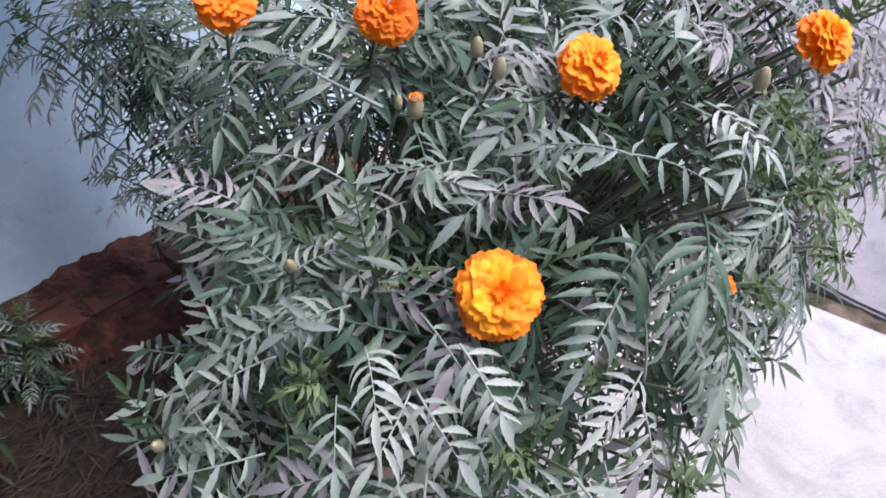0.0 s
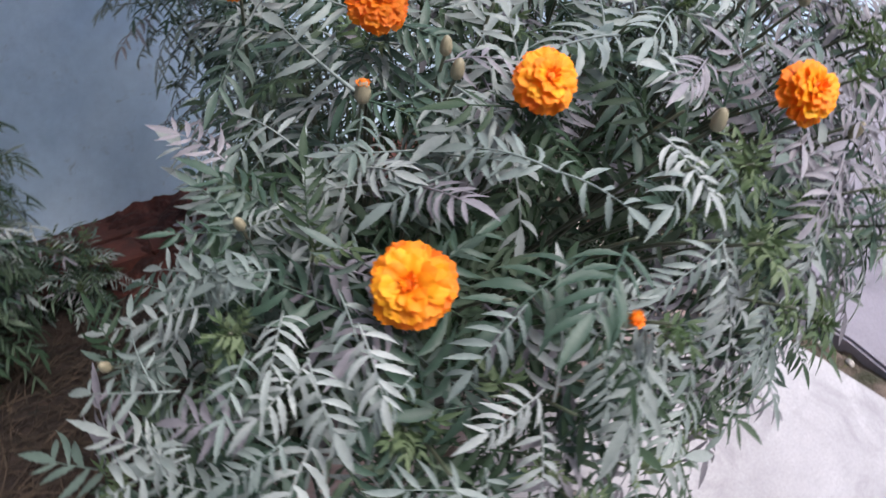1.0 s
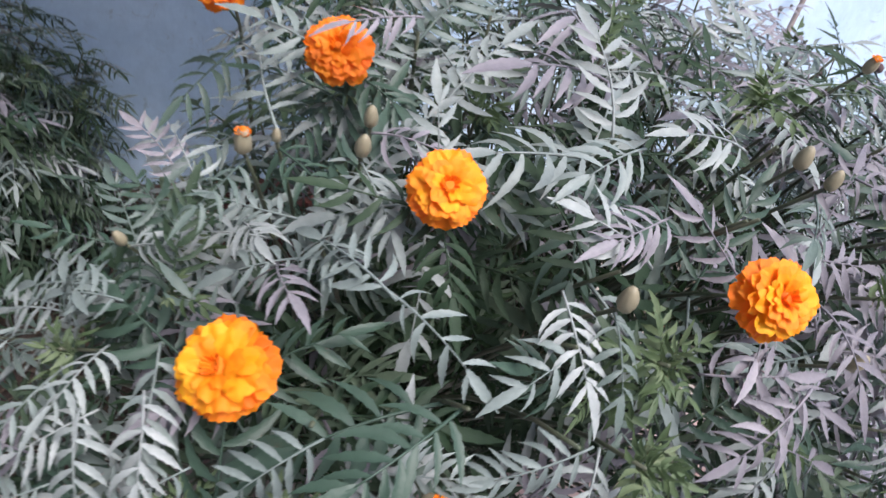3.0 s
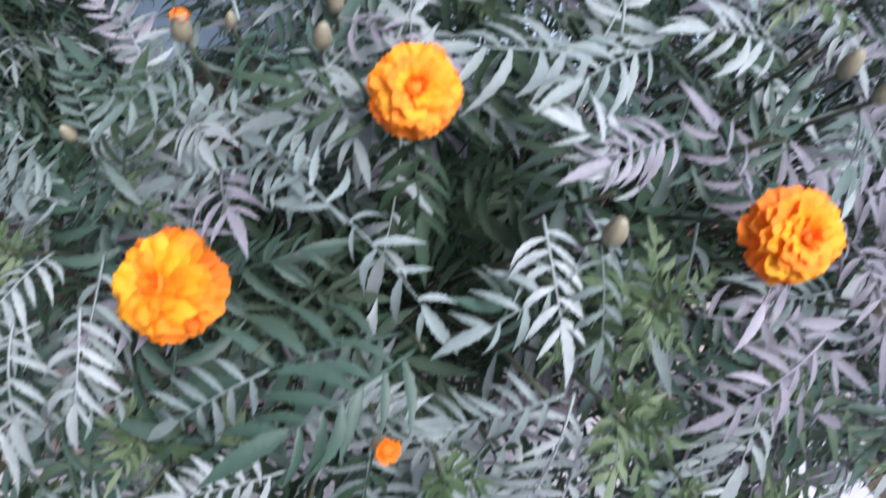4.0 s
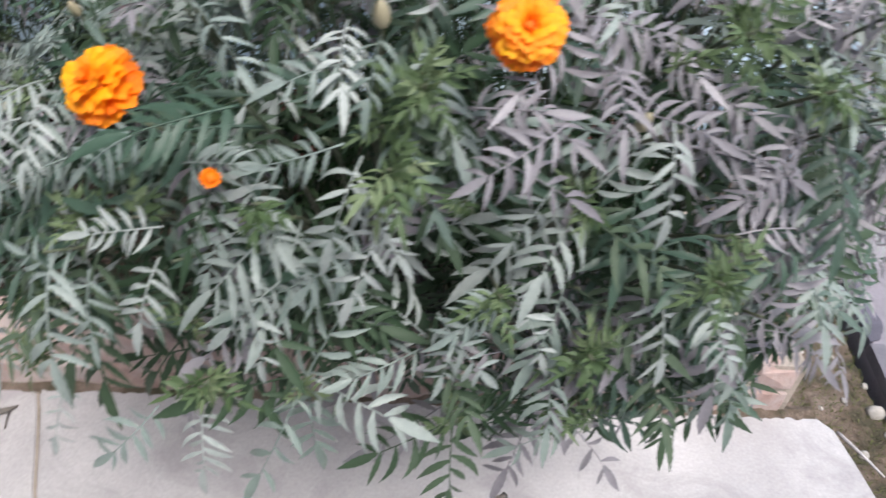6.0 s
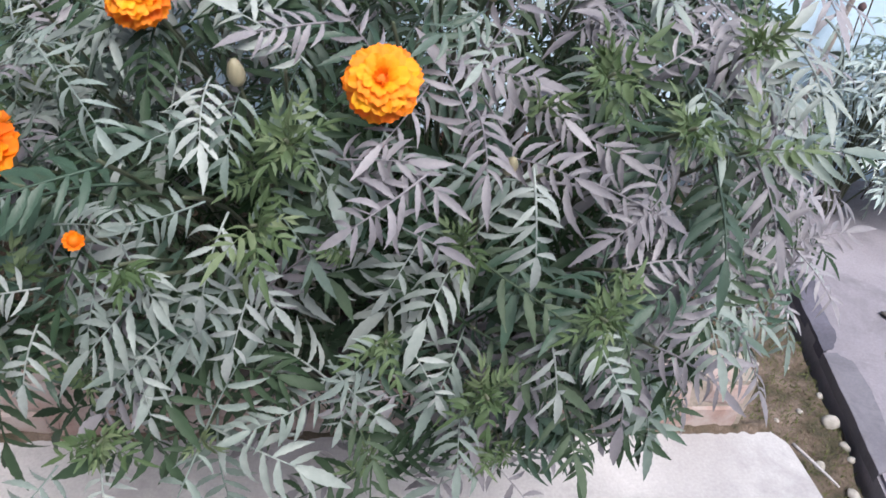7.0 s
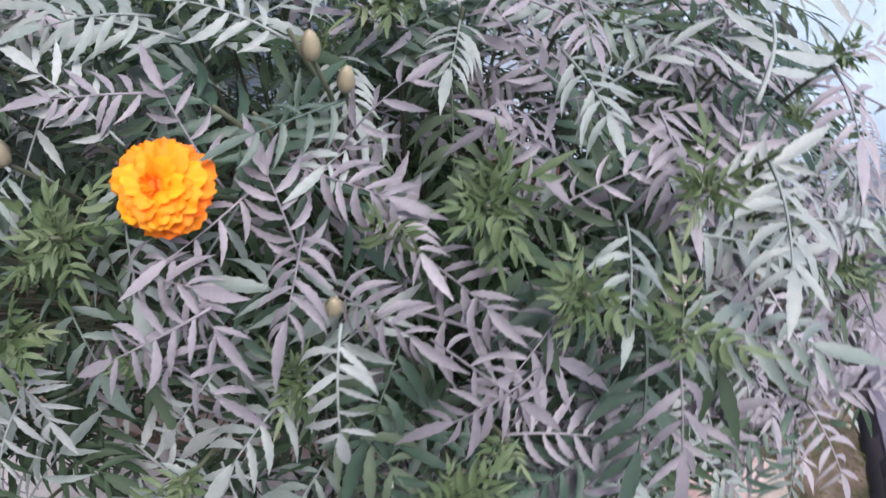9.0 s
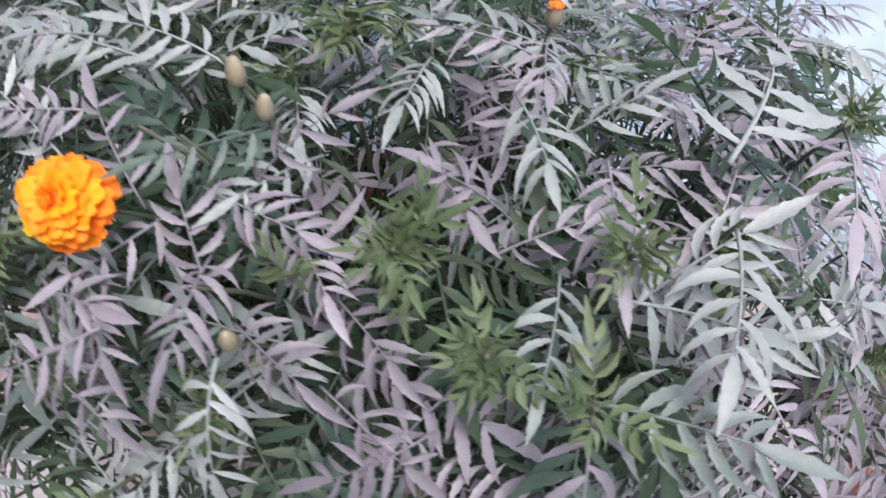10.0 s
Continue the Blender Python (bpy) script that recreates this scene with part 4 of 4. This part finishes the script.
def back_plant(root, spread, height, shoots, label, size=1.0, lean=(0, 0), pale=False):
    """A looser leafy plant of the same kind."""
    plant = empty("leafy_plant", root)
    tagged(plant, label, "plant", "leafy plants by the wall")
    leaves, young = [], []
    for k in range(shoots):
        a, h = rb.uniform(0, 6.28), rb.uniform(0.25, 1.0) ** 0.7
        rr = spread * math.sqrt(rb.uniform(0.1, 1)) * (1.15 - 0.5 * h)
        tip = Vector(root) + Vector((math.cos(a) * rr + lean[0] * h, math.sin(a) * rr + lean[1] * h, height * h))
        tip.y = min(tip.y, WALL_Y - 0.07)
        tip.x = max(tip.x, -0.54)
        grow = Vector((math.cos(a) * 0.6, math.sin(a) * 0.6, 0.8)).normalized()
        shoot(plant, leaves, young, tip, grow, True, 4 if pale else 6, size)
    for at, along, face, s in leaves[:290]:
        # dark green share set per area, so shade behind and left is coloured in
        pool = PALE_MESHES if pale else BACK_SHADE_GREEN if rb.random() < (0.7 if at.y > 1.2 and 0.62 < at.x < 1.0 else 0.5 if at.x < 0.25 else 0.12 if at.x < 1.0 else 0.1 if at.x < 1.5 else 0.0) else BACK_LILAC if rb.random() < (0.85 if at.x > 1.5 else 0.1 + 0.5 * max(0.0, at.x - 0.5)) else BACK_MESHES
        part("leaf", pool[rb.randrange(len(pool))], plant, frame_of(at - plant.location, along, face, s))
    for at, along, face, s in young:
        part("young_leaf", YOUNG_MESHES[rb.randrange(len(YOUNG_MESHES))], plant, frame_of(at - plant.location, along, face, s))
    return plant


back_plant((1.10, 1.20, 0.03), 0.17, 0.93, 24, "tall feathery plant at the back of the bed", 0.95, (0.05, 0.0))
back_plant((0.72, 1.44, 0.03), 0.24, 0.88, 26, "feathery leafy plant behind the marigolds by the wall", 1.15, (-0.18, 0.0))
back_plant((-0.02, 1.64, 0.03), 0.13, 0.55, 14, "dark feathery plant close to the blue wall", 1.3)
back_plant((0.15, 1.60, 0.03), 0.10, 0.24, 7, "small low feathery plant before the red ledge", 0.85)
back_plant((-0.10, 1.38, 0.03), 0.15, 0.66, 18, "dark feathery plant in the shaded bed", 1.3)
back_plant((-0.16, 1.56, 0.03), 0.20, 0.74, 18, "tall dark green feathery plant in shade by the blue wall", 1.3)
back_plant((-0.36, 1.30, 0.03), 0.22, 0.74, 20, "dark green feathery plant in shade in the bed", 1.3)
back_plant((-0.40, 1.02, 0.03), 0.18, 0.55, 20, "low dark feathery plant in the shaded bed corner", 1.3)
back_plant((2.14, 1.62, -0.02), 0.22, 0.60, 26, "grey green plant at the bright wall, haze painted pale into its leaves", 1.2, (0, 0), True)
back_plant((2.46, 1.58, -0.02), 0.26, 0.54, 28, "grey green plant beside the path, pale haze painted into its leaves", 1.2, (0, 0), True)
back_plant((1.80, 1.70, -0.06), 0.14, 0.46, 10, "small leafy plant at the foot of the stick")


# dark dried seed heads on thin stalks above the plants at the wall
def seed_head_mesh():
    bm = bmesh.new()
    bmesh.ops.create_icosphere(bm, subdivisions=2, radius=1.0)
    for v in bm.verts:
        v.co *= 1 + 0.35 * noise.noise(v.co * 2.7)
        v.co.z *= 1.35
    return bm_mesh("seed_head", bm, SEED, True)


SEED_HEAD = seed_head_mesh()
for k, (x, y, z) in enumerate(((2.03, 1.70, 0.62), (2.08, 1.74, 0.66), (2.16, 1.69, 0.60), (2.23, 1.73, 0.65), (2.33, 1.70, 0.58), (2.42, 1.72, 0.62))):
    stalk = new("dried_flower", mesh_of("stalk", *tube(bezier(Vector((x - 0.01, y, -0.02)), Vector((x + 0.03, y, 0.3)), Vector((x, y, z)), 8), [0.0022] * 9, 5), STRAW))
    tagged(stalk, "dried dark seed head on a thin brown stalk", "dried flower", "dried flowers at the wall")
    part("seed_head", SEED_HEAD, stalk, pose(x, y, z, 12 * (k % 3), 9 * (k % 2), 50 * k) @ Matrix.Scale(0.011 + 0.0015 * (k % 3), 4))

# ---- brick edging of the bed ----
rk = random.Random(12)
BRICK_MESHES = [bm_mesh("brick", rough_box((0.222, 0.105, 0.070), 0.008, 0.004, rng=rk), BRICK) for _ in range(5)]
BRICK_RED_MESHES = [bm_mesh("brick", rough_box((0.222, 0.110, 0.066), 0.009, 0.004, rng=rk), BRICK_RED) for _ in range(5)]


def brick_row(parent, start, direction, count, courses, meshes, lift=0.0):
    """Courses of single bricks end to end, broken in joint."""
    ang = math.atan2(direction[1], direction[0])
    for c in range(courses):
        for k in range(count):
            s = 0.112 + k * 0.232 - (0.116 if c % 2 else 0.0)
            m = pose(start[0] + direction[0] * s + rk.uniform(-0.003, 0.003), start[1] + direction[1] * s + rk.uniform(-0.004, 0.004),
                     start[2] + lift + c * 0.078, rk.uniform(-0.8, 0.8), rk.uniform(-0.8, 0.8), math.degrees(ang) + rk.uniform(-1.2, 1.2))
            part("brick", meshes[rk.randrange(len(meshes))], parent, m)


def mortar_bed(name, x0, x1, y0, y1, z0, z1):
    bm = bmesh.new()
    bmesh.ops.create_cube(bm, size=1.0)
    for v in bm.verts:
        v.co = Vector((x0 + (x1 - x0) * (v.co.x + 0.5), y0 + (y1 - y0) * (v.co.y + 0.5), z0 + (z1 - z0) * (v.co.z + 0.5)))
    return bm_mesh(name, bm, MORTAR)


front_edging = new("brick_edging", mortar_bed("mortar", -0.65, 1.435, 0.716, 0.805, -0.16, 0.138))
tagged(front_edging, "low edging of dusty pink bricks in crumbling mortar", "brick edging", kind="structure")
brick_row(front_edging, (-0.424, 0.760, -0.006), (1, 0), 8, 2, BRICK_MESHES)
half = bm_mesh("brick", rough_box((0.106, 0.105, 0.066), 0.012, 0.006, rng=rk), BRICK)
part("brick", half, front_edging, pose(1.376, 0.762, 0.073, 0.5, -0.6, 2))
side_edging = new("brick_edging_2", mortar_bed("mortar", 1.345, 1.432, 0.81, 1.80, -0.16, 0.05))
tagged(side_edging, "low brick edging along the side of the bed", "brick edging", kind="structure")
brick_row(side_edging, (1.388, 0.83, -0.03), (0, 1), 4, 1, BRICK_MESHES)

# red brick ledge along the wall foot
ledge = new("brick_ledge", mortar_bed("ledge_core", -0.65, 1.30, 1.66, WALL_Y - 0.004, -0.1, 0.05))
tagged(ledge, "low ledge of dark red bricks at the wall foot", "brick ledge", kind="structure")
brick_row(ledge, (-0.52, 1.795, 0.052), (1, 0), 8, 1, BRICK_RED_MESHES)
brick_row(ledge, (-0.60, 1.680, 0.045), (1, 0), 8, 1, BRICK_RED_MESHES)


# heap of red earth and crumbled brick over the ledge
def heap_height(x, y):
    u, v = (x - 0.43) / 0.36, (y - 1.86) / 0.42
    h = max(0.0, 1 - u * u - v * v)
    return -0.02 + 0.155 * h ** 0.6 + (0.018 * noise.noise((x * 9, y * 9, 4)) + 0.014 * noise.noise((x * 22, y * 22, 6)) + 0.010 * noise.noise((x * 55, y * 55, 2))) * min(1, h * 4)


heap = new("red_earth_heap", grid_mesh("red_earth_heap", 0.08, 0.80, 1.36, WALL_Y - 0.003, 110, 80, heap_height, RED_SOIL))
tagged(heap, "heap of dark red earth and crumbled brick by the wall", "soil", kind="structure")


# ---- loose things on the ground ----
def lump(seed, size, flat, mat, name, rough=0.25):
    """An uneven stone or clod resting on z = 0."""
    bm = bmesh.new()
    bmesh.ops.create_icosphere(bm, subdivisions=3, radius=1.0)
    for v in bm.verts:
        n = 1 + rough * noise.noise(v.co * 1.3 + Vector((seed, 0, 0))) + 0.5 * rough * noise.noise(v.co * 3.1 + Vector((0, seed, 0)))
        v.co = Vector((v.co.x * size * n, v.co.y * size * n * 0.8, max(-0.25, v.co.z * n) * size * flat + 0.25 * size * flat))
    return bm_mesh(name, bm, mat, True)


def splat(seed, size, mat, name, thick=0.0018):
    """A thin dried clod with an uneven outline."""
    bm = bmesh.new()
    n = 22
    rim, mid = [], []
    for k in range(n):
        a = 2 * math.pi * k / n
        r = size * (0.72 + 0.8 * noise.noise((math.cos(a) * 1.4 + seed, math.sin(a) * 1.4, seed * 0.7)) + 0.35 * noise.noise((math.cos(a) * 4, math.sin(a) * 4, seed)))
        rim.append(bm.verts.new((r * math.cos(a), r * math.sin(a), 0)))
        mid.append(bm.verts.new((0.72 * r * math.cos(a), 0.72 * r * math.sin(a), thick)))
    for k in range(n):
        bm.faces.new((rim[k], rim[(k + 1) % n], mid[(k + 1) % n], mid[k]))
    bm.faces.new(mid)
    bm.faces.new(rim[::-1])
    return bm_mesh(name, bm, mat, True)


MUD_AT = [(0.793, 0.474, 0.022), (0.778, 0.452, 0.016), (0.759, 0.426, 0.017), (0.632, 0.408, 0.016), (0.612, 0.402, 0.012), (0.655, 0.41, 0.007), (1.148, 0.467, 0.017), (1.152, 0.44, 0.012), (0.662, 0.452, 0.006), (1.01, 0.40, 0.008), (0.046, 0.455, 0.006), (0.06, 0.40, 0.006), (0.037, 0.354, 0.020), (0.022, 0.322, 0.022)]
for i, (x, y, r) in enumerate(MUD_AT):
    ob = new("mud_clod", splat(3.1 * i + 1, r, MUD, "mud_clod"))
    ob.location = (x, y, 0.0005)
    tagged(ob, "thin dried dark mud clod on the cement slab", "mud", "mud clods on the slab")

# curled dead leaf with its stalk near the crack
pts = [Vector((-0.176, 0.622, 0.006)), Vector((-0.15, 0.628, 0.012)), Vector((-0.128, 0.637, 0.008)), Vector((-0.112, 0.652, 0.005))]
dead = new("dead_leaf", mesh_of("dead_leaf", *tube(pts, [0.003, 0.0075, 0.006, 0.002], 7), MUD))
tagged(dead, "small curled dark dead leaf on the slab", "dead leaf")
pts = [Vector((-0.122, 0.640, 0.004)), Vector((-0.118, 0.618, 0.004)), Vector((-0.113, 0.600, 0.003))]
part("stalk", mesh_of("stalk", *tube(pts, [0.0016, 0.0014, 0.001], 5), MUD), dead)

STONE_AT = [(1.57, 0.44, 0.026, 0.7), (1.63, 0.40, 0.012, 0.7), (1.66, 0.49, 0.011, 0.7), (1.700, 0.765, 0.023, 0.75), (1.725, 0.853, 0.011, 0.8), (1.70, 0.70, 0.013, 0.6), (1.625, 0.66, 0.014, 0.5), (1.645, 0.80, 0.009, 0.7), (1.60, 0.95, 0.012, 0.6), (1.69, 0.66, 0.010, 0.6), (1.655, 0.58, 0.016, 0.5), (1.60, 0.52, 0.011, 0.5), (1.76, 1.12, 0.010, 0.6), (1.58, 0.78, 0.007, 0.6), (1.69, 0.95, 0.008, 0.7)]
for i, (x, y, r, flat) in enumerate(STONE_AT):
    ob = new("stone", lump(2.3 * i + 5, r, flat, STONE, "stone"))
    ob.location = (x, y, strip_height(x, y) - 0.002)
    ob.rotation_euler = (0, 0, i * 1.1)
    tagged(ob, "pale rounded stone on the mossy earth" if r > 0.02 else "small pale pebble on the mossy earth", "stone", "stones on the earth strip")

# twig on the strip beside the slab
pts = bezier(Vector((1.572, 0.70, -0.045)), Vector((1.585, 0.65, -0.035)), Vector((1.615, 0.585, -0.04)), 6)
twig = new("twig", mesh_of("twig", *tube(pts, [0.004, 0.0042, 0.004, 0.0038, 0.0034, 0.003, 0.0022], 6), DRY_LEAF))
tagged(twig, "short pale dry twig on the earth", "twig")


def strands(name, mat, count, area, height_at, length, lift, width, seed, droop=0.5):
    """Many thin blades or straws in one mesh."""
    r = random.Random(seed)
    verts, faces = [], []
    for _ in range(count):
        x, y = r.uniform(area[0], area[1]), r.uniform(area[2], area[3])
        z = height_at(x, y)
        a, L = r.uniform(0, 6.28), length * r.uniform(0.5, 1.2)
        up = lift * r.uniform(0.3, 1.3)
        start = len(verts)
        sx, sy = -math.sin(a) * width, math.cos(a) * width
        bend = r.uniform(-0.6, 0.6)
        for k in range(5):
            u = k / 4
            px = x + math.cos(a + bend * u) * L * u
            py = y + math.sin(a + bend * u) * L * u
            pz = z + up * (u - droop * u * u) * 1.6
            w = 1 - 0.8 * u
            verts += [(px - sx * w, py - sy * w, pz), (px + sx * w, py + sy * w, pz + width * 0.6)]
        for k in range(4):
            b = start + 2 * k
            faces.append((b, b + 1, b + 3, b + 2))
    return mesh_of(name, verts, faces, mat)


straw = new("dry_grass", strands("dry_grass", STRAW, 1700, (-0.5, 0.55, 0.82, 1.5), bed_height, 0.14, 0.05, 0.0018, 7, 0.9))
tagged(straw, "tangled brown dry grass and roots on dark soil", "dry grass", kind="stuff")
moss = new("moss", strands("moss", MOSS, 6000, (1.46, 1.80, 0.40, 1.75), strip_height, 0.008, 0.007, 0.0012, 8, 0.3))
tagged(moss, "short green moss on the damp earth strip", "moss", kind="stuff")

# pale fallen leaf on the straw, and a broken pot piece by the side edging
verts, faces = [], []
leaflet(verts, faces, Vector((0, 0, 0)), Vector((0.8, 0.6, 0)).normalized(), Vector((-0.2, 0.1, 1)).normalized(), 0.052, 0.024, 0.25, 8, 0.05)
pale = new("fallen_leaf", mesh_of("fallen_leaf", verts, faces, DRY_LEAF))
pale.location = (0.315, 1.42, max(heap_height(0.335, 1.435), bed_height(0.335, 1.435)) + 0.014)
pale.scale = (1.25, 1.25, 1.25)
tagged(pale, "pale dry fallen leaf lying on brown straw", "leaf")


def shard():
    """A curved broken piece of a clay pot."""
    verts, faces = [], []
    n, m = 14, 5
    for side, r in ((0, 0.085), (1, 0.073)):
        for i in range(n + 1):
            a = math.pi * (0.05 + 1.0 * i / n)
            for j in range(m + 1):
                top = 0.085 + 0.02 * noise.noise((i * 0.7, 0, 2))
                z = top * j / m
                rr = r * (1 + 0.25 * z / 0.1)
                verts.append((rr * math.cos(a), rr * math.sin(a), z))
    k = (n + 1) * (m + 1)
    for i in range(n):
        for j in range(m):
            a = i * (m + 1) + j
            faces.append((a, a + m + 1, a + m + 2, a + 1))
            faces.append((k + a + 1, k + a + m + 2, k + a + m + 1, k + a))
        a = i * (m + 1) + m
        faces.append((a, a + m + 1, k + a + m + 1, k + a))
        a = i * (m + 1)
        faces.append((a + m + 1, a, k + a, k + a + m + 1))
    for a in (0, n * (m + 1)):
        for j in range(m):
            faces.append((a + j, a + j + 1, k + a + j + 1, k + a + j))
    return mesh_of("pot_shard", verts, faces, TERRACOTTA)


pot = new("broken_pot", shard())
pot.matrix_world = pose(1.515, 1.12, -0.085, 10, -12, 20) @ Matrix.Scale(1.15, 4)
tagged(pot, "broken dark red clay pot piece in the earth", "pot shard", "pot pieces by the edging")
chip = copy_thing(pot, pose(1.465, 0.93, -0.080, 20, 15, 150) @ Matrix.Scale(0.62, 4))
tagged(chip, "small broken dark red clay piece beside the brick edging", "pot shard", "pot pieces by the edging")

for i, (x, y, r) in enumerate(((0.44, 1.50, 0.020), (0.36, 1.46, 0.024), (0.52, 1.53, 0.017), (0.30, 1.52, 0.015), (0.57, 1.60, 0.022), (0.47, 1.40, 0.016), (0.40, 1.58, 0.018), (0.24, 1.60, 0.02))):
    ob = new("brick_rubble", lump(4.7 * i + 2, r, 0.8, RED_SOIL, "brick_rubble", 0.6))
    ob.location = (x, y, max(heap_height(x, y), bed_height(x, y)) - 0.004)
    tagged(ob, "crumbled piece of red brick on the earth heap", "rubble", "brick rubble on the heap")

# crumbs of brown dirt along the foot of the edging
def dirt_height(x, y):
    u = (y - 0.712) / 0.02
    return -0.004 + 0.020 * max(0.0, 1 - u * u) * (0.6 + 0.9 * noise.noise((x * 17, 0, 1))) + 0.006 * noise.noise((x * 60, y * 60, 5))


dirt = new("dirt_line", grid_mesh("dirt_line", -0.65, 1.50, 0.690, 0.734, 400, 8, dirt_height, EARTH))
tagged(dirt, "brown dirt lying along the foot of the bricks", "dirt", kind="structure")
for k, (x, y, r) in enumerate(((2.048, 1.084, 0.028), (1.96, 0.941, 0.022))):
    ob = new("dark_clod", lump(7.9 * k + 3, r, 0.45, MUD, "dark_clod", 0.7))
    ob.location = (x, y, PATH_Z - 0.001)
    tagged(ob, "dark lump of mud on the cement path", "mud", "mud on the path")
